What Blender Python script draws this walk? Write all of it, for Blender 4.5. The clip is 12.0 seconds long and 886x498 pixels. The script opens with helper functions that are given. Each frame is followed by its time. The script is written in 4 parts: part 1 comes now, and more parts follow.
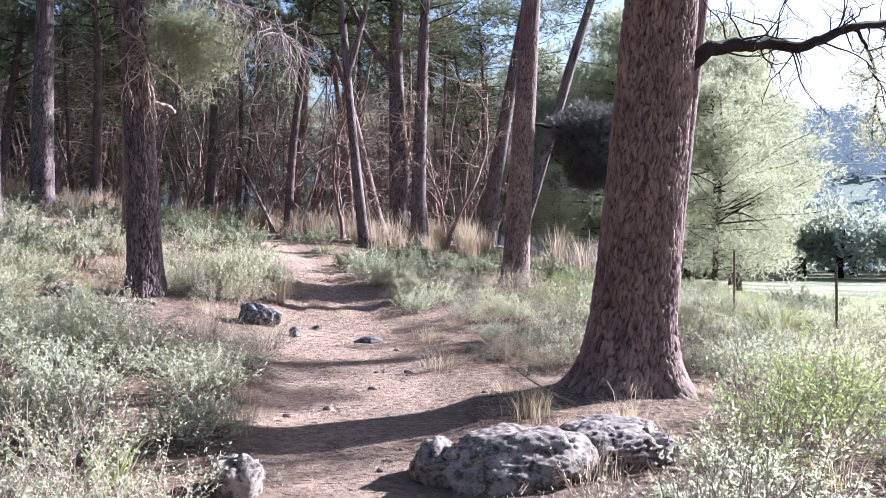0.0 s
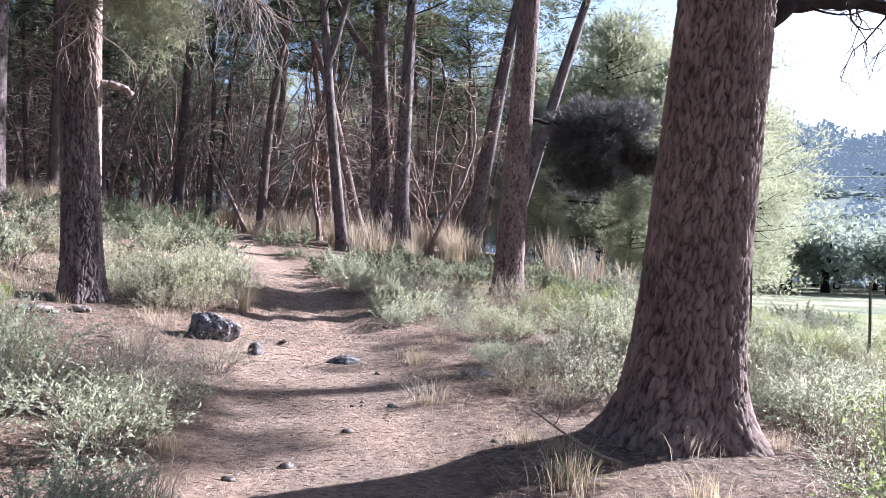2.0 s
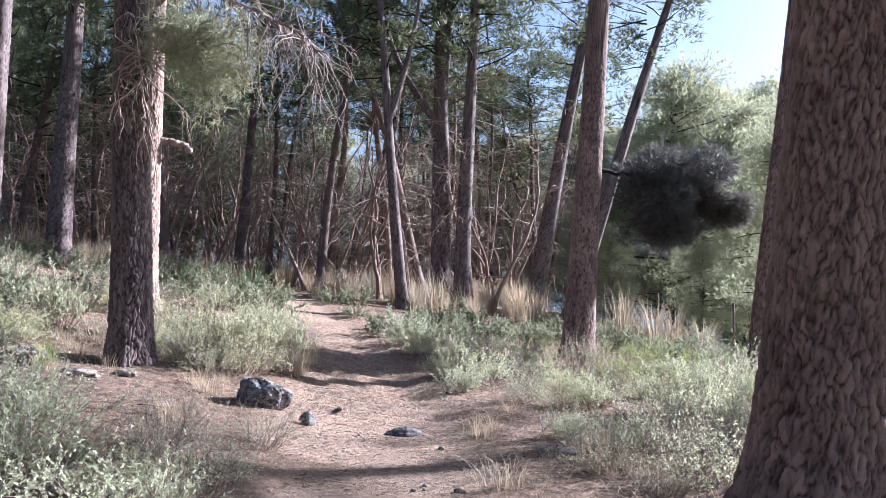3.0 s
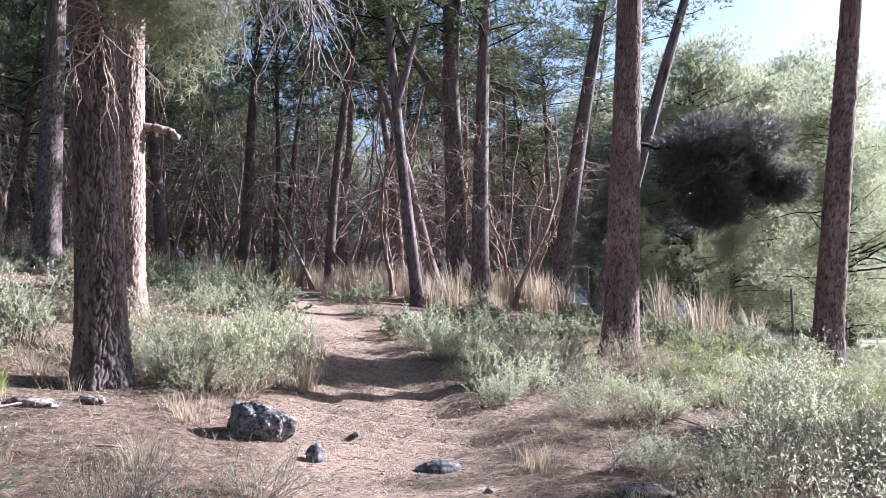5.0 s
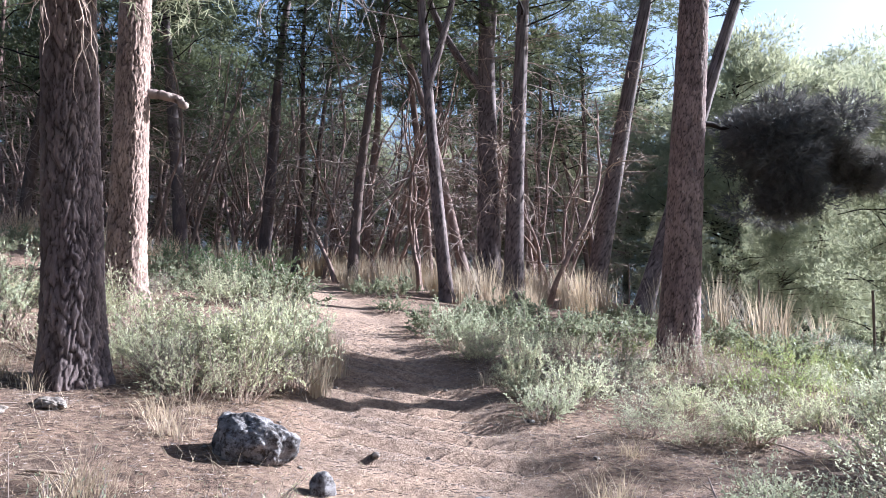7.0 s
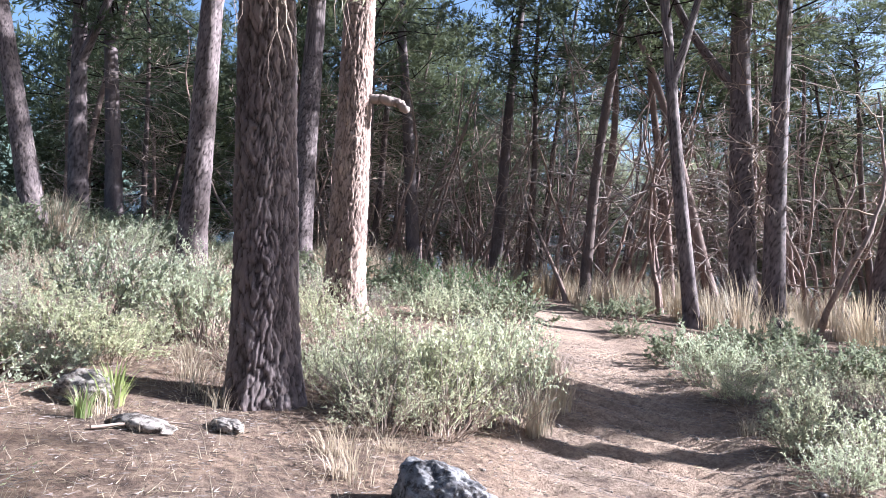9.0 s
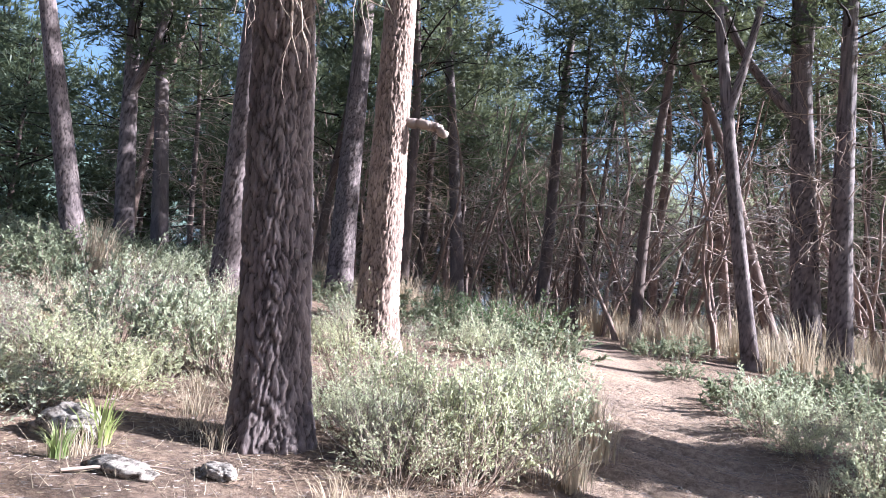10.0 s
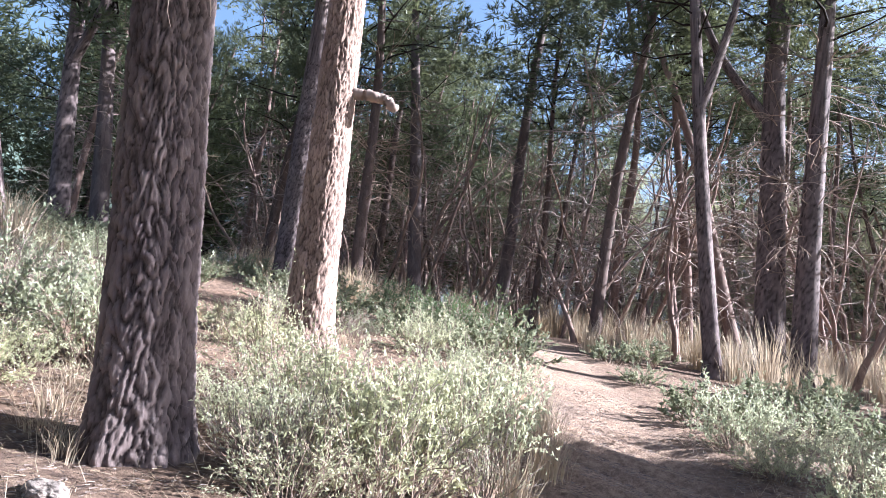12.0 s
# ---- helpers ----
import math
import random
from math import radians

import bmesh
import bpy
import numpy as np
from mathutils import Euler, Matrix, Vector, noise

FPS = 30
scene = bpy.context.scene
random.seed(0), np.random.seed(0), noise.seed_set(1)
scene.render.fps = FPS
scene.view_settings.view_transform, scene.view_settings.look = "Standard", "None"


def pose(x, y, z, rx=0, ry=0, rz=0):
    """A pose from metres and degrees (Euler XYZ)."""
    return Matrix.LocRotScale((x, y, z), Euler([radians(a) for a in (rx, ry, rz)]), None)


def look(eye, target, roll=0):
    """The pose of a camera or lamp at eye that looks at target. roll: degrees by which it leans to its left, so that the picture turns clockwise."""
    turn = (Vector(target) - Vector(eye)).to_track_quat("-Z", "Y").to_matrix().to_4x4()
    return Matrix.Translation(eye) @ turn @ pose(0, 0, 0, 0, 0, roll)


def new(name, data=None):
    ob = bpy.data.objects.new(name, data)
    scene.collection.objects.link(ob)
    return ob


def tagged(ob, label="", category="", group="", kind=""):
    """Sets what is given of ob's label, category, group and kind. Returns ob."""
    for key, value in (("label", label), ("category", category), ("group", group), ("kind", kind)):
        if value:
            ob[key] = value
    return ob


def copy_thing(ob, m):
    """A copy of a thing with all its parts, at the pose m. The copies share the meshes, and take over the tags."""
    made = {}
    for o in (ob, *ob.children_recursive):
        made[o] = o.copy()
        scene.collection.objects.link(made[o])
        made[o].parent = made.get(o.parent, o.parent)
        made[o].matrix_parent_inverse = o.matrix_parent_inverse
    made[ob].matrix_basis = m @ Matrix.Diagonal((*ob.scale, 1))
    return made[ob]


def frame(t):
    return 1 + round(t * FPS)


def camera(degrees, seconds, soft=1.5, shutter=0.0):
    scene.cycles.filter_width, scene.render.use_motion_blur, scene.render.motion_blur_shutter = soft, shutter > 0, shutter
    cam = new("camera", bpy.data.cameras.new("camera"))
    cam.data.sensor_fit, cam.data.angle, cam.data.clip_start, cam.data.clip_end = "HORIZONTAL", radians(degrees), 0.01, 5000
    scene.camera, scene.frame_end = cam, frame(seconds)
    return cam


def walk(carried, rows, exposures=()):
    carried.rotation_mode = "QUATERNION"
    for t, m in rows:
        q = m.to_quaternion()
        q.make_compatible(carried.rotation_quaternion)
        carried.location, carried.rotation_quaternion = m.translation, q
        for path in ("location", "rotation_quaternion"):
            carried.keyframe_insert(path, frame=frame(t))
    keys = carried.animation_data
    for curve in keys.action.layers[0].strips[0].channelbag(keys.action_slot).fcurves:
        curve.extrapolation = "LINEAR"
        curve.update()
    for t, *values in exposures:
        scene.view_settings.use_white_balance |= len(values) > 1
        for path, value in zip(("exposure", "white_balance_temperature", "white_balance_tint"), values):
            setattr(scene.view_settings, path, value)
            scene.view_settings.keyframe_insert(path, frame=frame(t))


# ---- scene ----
cam = camera(60.7, 12.0, soft=0.5)
METRES, EYE, TILT, LEAN, TURN = 9.0, 1.37, 0.0, 0.0, 0.0
ROWS = [
    (0.0, 0.0, 0.0, 0.0, 0.0, 0.0, 0.0),
    (0.5, -0.004, 0.0496, -0.001, -0.36, 0.53, -1.67),
    (1.0, -0.0119, 0.0976, -0.0013, -1.18, 0.32, -1.89),
    (1.5, -0.0137, 0.146, -0.0017, -1.01, 0.12, -1.22),
    (2.0, -0.0185, 0.1908, -0.0022, -1.65, 0.46, -1.24),
    (2.5, -0.0215, 0.2405, -0.0009, -0.01, 2.41, -0.91),
    (3.0, -0.0277, 0.2828, -0.0003, 2.89, 4.74, -1.1),
    (3.2, -0.0314, 0.3018, 0.0004, 3.6, 5.28, -0.63),
    (4.8, -0.0613, 0.4542, 0.0062, 3.75, 4.62, 1.0),
    (5.0, -0.065, 0.4733, 0.0069, 3.68, 4.29, 0.72),
    (5.5, -0.0736, 0.5176, 0.0044, 4.21, 3.52, -0.11),
    (6.0, -0.0806, 0.5646, -0.0002, 6.11, 3.04, 0.13),
    (6.5, -0.0875, 0.6031, 0.001, 6.46, 3.19, -0.56),
    (6.7, -0.09, 0.6192, 0.0009, 5.52, 3.68, -0.58),
    (8.3, -0.11, 0.748, 0.0005, 10.21, 4.77, -0.7),
    (8.5, -0.1125, 0.7641, 0.0004, 13.97, 4.77, -1.58),
    (9.0, -0.1204, 0.7982, -0.0001, 23.07, 5.23, -2.69),
    (9.5, -0.1236, 0.8293, 0.002, 24.52, 7.08, -1.84),
    (10.0, -0.1306, 0.8698, 0.0016, 26.74, 7.68, -3.94),
    (10.5, -0.1414, 0.8995, 0.0019, 25.29, 7.45, -4.24),
    (11.0, -0.1472, 0.9344, 0.0006, 25.72, 7.35, -4.7),
    (11.5, -0.1471, 0.9611, 0.0018, 25.8, 7.6, -5.58),
    (12.0, -0.1533, 0.985, 0.0027, 23.87, 7.77, -5.8),
]
walk(cam, [(t, pose(0, 0, EYE, TILT, LEAN, TURN) @ pose(METRES * x, METRES * y, METRES * z, 90 + pitch, roll, yaw)) for t, x, y, z, yaw, pitch, roll in ROWS],
     exposures=[(0.0, 2.25, 5420, 17), (3.0, 2.1, 5420, 15), (6.5, 2.1, 5400, 12), (9.0, 2.35, 5400, 11), (12.0, 2.5, 5550, 13)])

# ---- light ----
SUN_AZ, SUN_EL = 60.0, 27.0        # clockwise from +y; degrees above the horizon
world = bpy.data.worlds.new("sky")
scene.world = world
world.use_nodes = True
wn, wl = world.node_tree.nodes, world.node_tree.links
sky = wn.new("ShaderNodeTexSky")
sky.sky_type, sky.sun_disc = "NISHITA", False
sky.sun_elevation, sky.sun_rotation = radians(SUN_EL), radians(SUN_AZ)
sky.air_density, sky.dust_density = 1.0, 2.0
wl.new(sky.outputs[0], wn["Background"].inputs[0])
wn["Background"].inputs[1].default_value = 0.05
sun_data = bpy.data.lights.new("sun", "SUN")
sun_data.energy, sun_data.angle, sun_data.color = 5.0, radians(0.6), (1.0, 0.95, 0.88)
sun = new("sun", sun_data)
to_sun = Vector((math.sin(radians(SUN_AZ)) * math.cos(radians(SUN_EL)), math.cos(radians(SUN_AZ)) * math.cos(radians(SUN_EL)), math.sin(radians(SUN_EL))))
sun.matrix_world = look(tuple(to_sun * 100), (0, 0, 0))


# ---- materials ----
def material(name, rough=0.8):
    m = bpy.data.materials.new(name)
    m.use_nodes = True
    n, l = m.node_tree.nodes, m.node_tree.links
    b = n["Principled BSDF"]
    b.inputs["Roughness"].default_value = rough
    b.inputs["Specular IOR Level"].default_value = 0.25
    return m, n, l, b


def ramp(n, l, fac, stops):
    r = n.new("ShaderNodeValToRGB")
    el = r.color_ramp.elements
    while len(el) < len(stops):
        el.new(0.5)
    for e, (p, c) in zip(el, stops):
        e.position, e.color = p, (*c, 1)
    l.new(fac, r.inputs[0])
    return r.outputs[0]


def noise_tex(n, l, scale, detail=4.0, rough=0.6, stretch=None, coords="Object"):
    tc = n.new("ShaderNodeTexCoord")
    v = tc.outputs[coords]
    if stretch:
        mp = n.new("ShaderNodeMapping")
        mp.inputs["Scale"].default_value = stretch
        l.new(v, mp.inputs[0])
        v = mp.outputs[0]
    t = n.new("ShaderNodeTexNoise")
    t.inputs["Scale"].default_value, t.inputs["Detail"].default_value, t.inputs["Roughness"].default_value = scale, detail, rough
    l.new(v, t.inputs["Vector"])
    return t.outputs["Fac"]


def mix(n, l, fac, a, b, kind="MIX"):
    m = n.new("ShaderNodeMix")
    m.data_type, m.blend_type = "RGBA", kind
    for v, s in ((fac, m.inputs[0]), (a, m.inputs[6]), (b, m.inputs[7])):
        if isinstance(v, (int, float)):
            s.default_value = v
        elif isinstance(v, tuple):
            s.default_value = (*v, 1)
        else:
            l.new(v, s)
    return m.outputs[2]


def bump(n, l, b, height, strength, dist):
    bp = n.new("ShaderNodeBump")
    bp.inputs["Strength"].default_value, bp.inputs["Distance"].default_value = strength, dist
    l.new(height, bp.inputs["Height"])
    l.new(bp.outputs[0], b.inputs["Normal"])


def leaf_material(name, lo, hi, through_col, share=0.4, rough=0.6, scale=3.0):
    """Thin leaf: colour varies leaf by leaf and in patches; part of the light passes through."""
    m, n, l, b = material(name, rough)
    g = n.new("ShaderNodeNewGeometry")
    oi = n.new("ShaderNodeObjectInfo")
    mid = tuple((a + c) / 2 for a, c in zip(lo, hi))
    per_leaf = ramp(n, l, g.outputs["Random Per Island"], [(0.0, lo), (0.5, mid), (1.0, hi)])
    patch = ramp(n, l, noise_tex(n, l, scale), [(0.35, lo), (0.7, hi)])
    col = mix(n, l, 0.45, per_leaf, patch)
    tint = ramp(n, l, oi.outputs["Random"], [(0.0, (0.85, 0.9, 0.92)), (0.5, (1, 1, 1)), (1.0, (1.12, 1.06, 0.88))])
    col = mix(n, l, 1.0, col, tint, "MULTIPLY")
    l.new(col, b.inputs["Base Color"])
    tr = n.new("ShaderNodeBsdfTranslucent")
    l.new(mix(n, l, 0.6, col, through_col), tr.inputs[0])
    ms = n.new("ShaderNodeMixShader")
    ms.inputs[0].default_value = share
    l.new(b.outputs[0], ms.inputs[1])
    l.new(tr.outputs[0], ms.inputs[2])
    l.new(ms.outputs[0], n["Material Output"].inputs[0])
    return m


def bark_material(name, dark, light, scale):
    m, n, l, b = material(name, 0.9)
    tc = n.new("ShaderNodeTexCoord")
    mp = n.new("ShaderNodeMapping")
    mp.inputs["Scale"].default_value = (1, 1, 0.3)
    l.new(tc.outputs["Object"], mp.inputs[0])
    v = n.new("ShaderNodeTexVoronoi")
    v.feature = "F1"
    v.inputs["Scale"].default_value = scale
    l.new(mp.outputs[0], v.inputs["Vector"])
    sep = n.new("ShaderNodeSeparateColor")
    l.new(v.outputs["Color"], sep.inputs[0])
    plates = ramp(n, l, sep.outputs[0], [(0.0, dark), (0.6, tuple((a + c) / 2 for a, c in zip(dark, light))), (1.0, light)])
    fine = noise_tex(n, l, 26, 7, 0.7, (1, 1, 0.35))
    col = mix(n, l, ramp(n, l, fine, [(0.3, (0, 0, 0)), (0.75, (1, 1, 1))]), plates, light)
    big = ramp(n, l, noise_tex(n, l, 1.1, 4), [(0.3, (0.72, 0.68, 0.7)), (0.7, (1.1, 1.05, 1.0))])
    col = mix(n, l, 1.0, col, big, "MULTIPLY")
    lichen = ramp(n, l, noise_tex(n, l, 7.0, 6, 0.7), [(0.62, (0, 0, 0)), (0.72, (1, 1, 1))])
    col = mix(n, l, mix(n, l, 0.4, (0, 0, 0), lichen), col, (0.34, 0.31, 0.29))
    # fissures dark, plate tops light by relief: bark tone plus painted shade
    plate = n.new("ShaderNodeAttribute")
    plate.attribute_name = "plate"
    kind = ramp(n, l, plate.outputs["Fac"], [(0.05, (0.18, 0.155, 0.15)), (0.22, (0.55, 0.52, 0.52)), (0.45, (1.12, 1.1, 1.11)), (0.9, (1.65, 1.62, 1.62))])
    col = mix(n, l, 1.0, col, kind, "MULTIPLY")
    l.new(col, b.inputs["Base Color"])
    bump(n, l, b, noise_tex(n, l, 40, 8, 0.75, (1, 1, 0.3)), 0.9, 0.012)
    return m


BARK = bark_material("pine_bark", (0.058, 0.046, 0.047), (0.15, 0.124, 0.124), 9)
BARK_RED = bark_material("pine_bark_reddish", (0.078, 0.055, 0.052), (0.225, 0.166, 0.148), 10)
# lighter copy of the bark: sunlight on the trunk put into its colour
BARK_SUNLIT = bark_material("sunlit_pine_bark", (0.10, 0.072, 0.062), (0.28, 0.212, 0.18), 10)
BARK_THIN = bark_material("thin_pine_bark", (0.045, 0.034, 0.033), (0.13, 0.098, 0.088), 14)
NEEDLE = leaf_material("pine_needles", (0.03, 0.044, 0.03), (0.095, 0.112, 0.068), (0.2, 0.21, 0.1), 0.37, 0.5, 0.8)
# dull grey copy of the needles: the clump's shade put into its colour
NEEDLE_DARK = leaf_material("shaded_pine_needles", (0.075, 0.073, 0.075), (0.145, 0.138, 0.135), (0.17, 0.155, 0.14), 0.25, 0.6, 0.8)
NEEDLE_LIGHT = leaf_material("young_pine_needles", (0.155, 0.17, 0.11), (0.33, 0.335, 0.23), (0.5, 0.5, 0.33), 0.56, 0.5, 0.8)
SHRUB = leaf_material("shrub_leaves", (0.20, 0.225, 0.145), (0.58, 0.59, 0.44), (0.62, 0.62, 0.42), 0.5, 0.55, 4.0)
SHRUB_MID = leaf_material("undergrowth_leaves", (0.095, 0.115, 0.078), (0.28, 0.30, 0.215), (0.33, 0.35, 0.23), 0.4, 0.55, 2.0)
SHRUB_GREEN = leaf_material("green_shrub_leaves", (0.13, 0.16, 0.065), (0.33, 0.37, 0.15), (0.42, 0.48, 0.18), 0.4, 0.5, 4.0)
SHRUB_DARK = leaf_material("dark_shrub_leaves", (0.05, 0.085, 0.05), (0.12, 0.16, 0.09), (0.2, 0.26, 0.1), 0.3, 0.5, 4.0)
STRAW = leaf_material("dry_grass", (0.30, 0.235, 0.175), (0.58, 0.475, 0.36), (0.56, 0.45, 0.33), 0.4, 0.6, 3.0)
GRASS = leaf_material("green_grass", (0.17, 0.18, 0.09), (0.36, 0.36, 0.2), (0.4, 0.5, 0.14), 0.4, 0.6, 3.0)
# olive green raised paler: haze over the grove put into the leaf colour
OLIVE = leaf_material("hazed_olive_leaves", (0.2, 0.24, 0.2), (0.42, 0.46, 0.4), (0.44, 0.48, 0.4), 0.3, 0.5, 0.6)
TWIG = leaf_material("dry_twigs", (0.17, 0.125, 0.113), (0.42, 0.33, 0.29), (0.3, 0.22, 0.18), 0.1, 0.8, 3.0)


def ground_material():
    m, n, l, b = material("forest_floor", 0.95)
    at_path = n.new("ShaderNodeAttribute")
    at_path.attribute_name = "worn"
    at_field = n.new("ShaderNodeAttribute")
    at_field.attribute_name = "meadow"
    litter = ramp(n, l, noise_tex(n, l, 9, 8, 0.75), [(0.3, (0.05, 0.034, 0.03)), (0.48, (0.19, 0.13, 0.10)), (0.7, (0.42, 0.31, 0.235))])
    patch = ramp(n, l, noise_tex(n, l, 0.9, 4), [(0.3, (0.7, 0.68, 0.68)), (0.7, (1.15, 1.08, 1.0))])
    litter = mix(n, l, 1.0, litter, patch, "MULTIPLY")
    soil = ramp(n, l, noise_tex(n, l, 14, 8, 0.75), [(0.3, (0.13, 0.09, 0.075)), (0.5, (0.32, 0.235, 0.185)), (0.72, (0.52, 0.40, 0.315))])
    soil = mix(n, l, 1.0, soil, patch, "MULTIPLY")
    col = mix(n, l, at_path.outputs["Fac"], litter, soil)
    grass = ramp(n, l, noise_tex(n, l, 0.28, 7, 0.7), [(0.3, (0.075, 0.10, 0.06)), (0.46, (0.15, 0.165, 0.09)), (0.54, (0.27, 0.25, 0.155)), (0.66, (0.36, 0.27, 0.2))])
    fine = ramp(n, l, noise_tex(n, l, 22, 6, 0.8), [(0.3, (0.7, 0.72, 0.66)), (0.7, (1.2, 1.18, 1.15))])
    grass = mix(n, l, 1.0, grass, fine, "MULTIPLY")
    col = mix(n, l, at_field.outputs["Fac"], col, grass)
    at_hill = n.new("ShaderNodeAttribute")
    at_hill.attribute_name = "hill"
    scrub = ramp(n, l, noise_tex(n, l, 0.15, 6, 0.7), [(0.3, (0.05, 0.075, 0.06)), (0.7, (0.10, 0.13, 0.10))])
    col = mix(n, l, at_hill.outputs["Fac"], col, scrub)
    l.new(col, b.inputs["Base Color"])
    bump(n, l, b, noise_tex(n, l, 30, 9, 0.8), 1.0, 0.05)
    return m


def rock_material(name, lo, hi):
    m, n, l, b = material(name, 0.9)
    base = ramp(n, l, noise_tex(n, l, 6, 8, 0.7), [(0.3, lo), (0.55, tuple((a + c) / 2 for a, c in zip(lo, hi))), (0.7, hi)])
    spots = ramp(n, l, noise_tex(n, l, 19, 6, 0.75), [(0.4, (0.25, 0.22, 0.21)), (0.54, (1.1, 1.1, 1.1))])
    l.new(mix(n, l, 1.0, base, spots, "MULTIPLY"), b.inputs["Base Color"])
    bump(n, l, b, noise_tex(n, l, 24, 9, 0.75), 0.6, 0.02)
    return m


GROUND = ground_material()
ROCK = rock_material("limestone", (0.14, 0.115, 0.105), (0.40, 0.35, 0.31))
ROCK_GREY = rock_material("grey_weathered_stone", (0.075, 0.068, 0.072), (0.33, 0.31, 0.31))
POST, pn, pl, pb = material("rusty_iron", 0.7)
pl.new(ramp(pn, pl, noise_tex(pn, pl, 25, 5), [(0.3, (0.06, 0.045, 0.04)), (0.7, (0.2, 0.14, 0.11))]), pb.inputs["Base Color"])
WIRE, pn, pl, pb = material("fence_wire", 0.6)
pl.new(ramp(pn, pl, noise_tex(pn, pl, 9, 5), [(0.3, (0.10, 0.09, 0.09)), (0.7, (0.24, 0.22, 0.22))]), pb.inputs["Base Color"])
CABLE, pn, pl, pb = material("pale_cable", 0.5)
pl.new(ramp(pn, pl, noise_tex(pn, pl, 2, 3), [(0.3, (0.5, 0.5, 0.5)), (0.7, (0.7, 0.7, 0.7))]), pb.inputs["Base Color"])


# ---- mesh helpers ----
rng = np.random.default_rng(7)


def mesh_object(name, verts, faces, mat, parent=None, label="", smooth=False):
    """One mesh object from arrays; faces is one array or a list of arrays (n x 3 or n x 4)."""
    me = bpy.data.meshes.new(name)
    verts = np.asarray(verts, dtype=np.float32)
    groups = faces if isinstance(faces, list) else [faces]
    groups = [np.asarray(g, dtype=np.int32) for g in groups if len(g)]
    loops = np.concatenate([g.ravel() for g in groups])
    totals = np.concatenate([np.full(len(g), g.shape[1], dtype=np.int32) for g in groups])
    me.vertices.add(len(verts))
    me.vertices.foreach_set("co", verts.ravel())
    me.loops.add(len(loops))
    me.loops.foreach_set("vertex_index", loops)
    me.polygons.add(len(totals))
    me.polygons.foreach_set("loop_start", np.concatenate([[0], np.cumsum(totals)[:-1]]).astype(np.int32))
    me.polygons.foreach_set("loop_total", totals)
    if smooth:
        me.polygons.foreach_set("use_smooth", np.ones(len(totals), dtype=bool))
    me.update(calc_edges=True)
    me.materials.append(mat)
    ob = new(name, me)
    if parent is not None:
        ob.parent = parent
    if label:
        tagged(ob, label)
    return ob


def thing(name, place, label, category, group="", kind=""):
    e = new(name)
    e.matrix_world = place
    return tagged(e, label, category, group, kind)


class Soup:
    """Gathers pieces of one mesh."""

    def __init__(self):
        self.v, self.t, self.q, self.count = [], [], [], 0

    def add(self, v, t=None, q=None):
        if t is not None and len(t):
            self.t.append(np.asarray(t) + self.count)
        if q is not None and len(q):
            self.q.append(np.asarray(q) + self.count)
        self.v.append(np.asarray(v, dtype=float))
        self.count += len(v)

    def build(self, name, mat, parent=None, label="", smooth=False):
        faces = [np.concatenate(g) for g in (self.t, self.q) if g]
        return mesh_object(name, np.concatenate(self.v), faces, mat, parent, label, smooth)


def tube(points, radii, sides):
    """Vertices and quads of a round tube along points."""
    p = np.asarray(points, float)
    d = np.gradient(p, axis=0)
    d /= np.linalg.norm(d, axis=1, keepdims=True) + 1e-9
    ref = np.array([1.0, 0.13, 0.21]) if abs(d[:, 0]).mean() < 0.8 else np.array([0.1, 1.0, 0.2])
    a = np.cross(d, ref)
    a /= np.linalg.norm(a, axis=1, keepdims=True) + 1e-9
    b = np.cross(d, a)
    ang = np.arange(sides) * 2 * np.pi / sides
    ring = a[:, None] * np.cos(ang)[None, :, None] + b[:, None] * np.sin(ang)[None, :, None]
    v = (p[:, None] + ring * np.asarray(radii, float)[:, None, None]).reshape(-1, 3)
    i, j = np.meshgrid(np.arange(len(p) - 1), np.arange(sides), indexing="ij")
    k = (j + 1) % sides
    q = np.stack([i * sides + j, i * sides + k, (i + 1) * sides + k, (i + 1) * sides + j], -1).reshape(-1, 4)
    return v, q


def ribbon(points, width, r):
    """A narrow strip along points, for the thinnest twigs."""
    p = np.asarray(points, float)
    side = unit(r.normal(size=3)) * width
    n = len(p)
    taper = np.linspace(1, 0.3, n)[:, None]
    v = np.stack([p - side * taper, p + side * taper], 1).reshape(-1, 3)
    i = np.arange(n - 1) * 2
    return v, np.stack([i, i + 1, i + 3, i + 2], -1)


def unit(v):
    return v / (np.linalg.norm(v, axis=-1, keepdims=True) + 1e-9)


def leaves(centres, along, length, width, r):
    """A small pointed leaf at each centre, pointing along."""
    n = len(centres)
    along = unit(along)
    side = unit(np.cross(along, r.normal(size=(n, 3))))
    length, width = np.broadcast_to(length, n)[:, None], np.broadcast_to(width, n)[:, None]
    v = np.stack([centres - side * width * 0.9, centres + along * length * 0.35 + side * width, centres + along * length], 1)
    return v.reshape(-1, 3), np.arange(3 * n).reshape(n, 3)


def needles(centres, along, length, width, r, spread=0.5):
    """A narrow triangle at each centre, pointing along with some scatter."""
    n = len(centres)
    along = unit(unit(along) + r.normal(size=(n, 3)) * spread)
    side = unit(np.cross(along, r.normal(size=(n, 3))))
    length = np.broadcast_to(length, n)[:, None]
    v = np.stack([centres - side * width, centres + side * width, centres + along * length], 1)
    return v.reshape(-1, 3), np.arange(3 * n).reshape(n, 3)


# ---- ground ----
def soft(v, k):
    return np.logaddexp(0, v / k) * k


PATH = np.array([(0.3, -4.0), (-0.1, 0.0), (-0.5, 4.0), (-0.63, 5.8), (-0.95, 8.2), (-1.32, 10.8), (-2.15, 14.2), (-3.8, 19.8), (-5.2, 23.4), (-7.0, 27.0), (-9.5, 30.5), (-13.0, 35.0)])


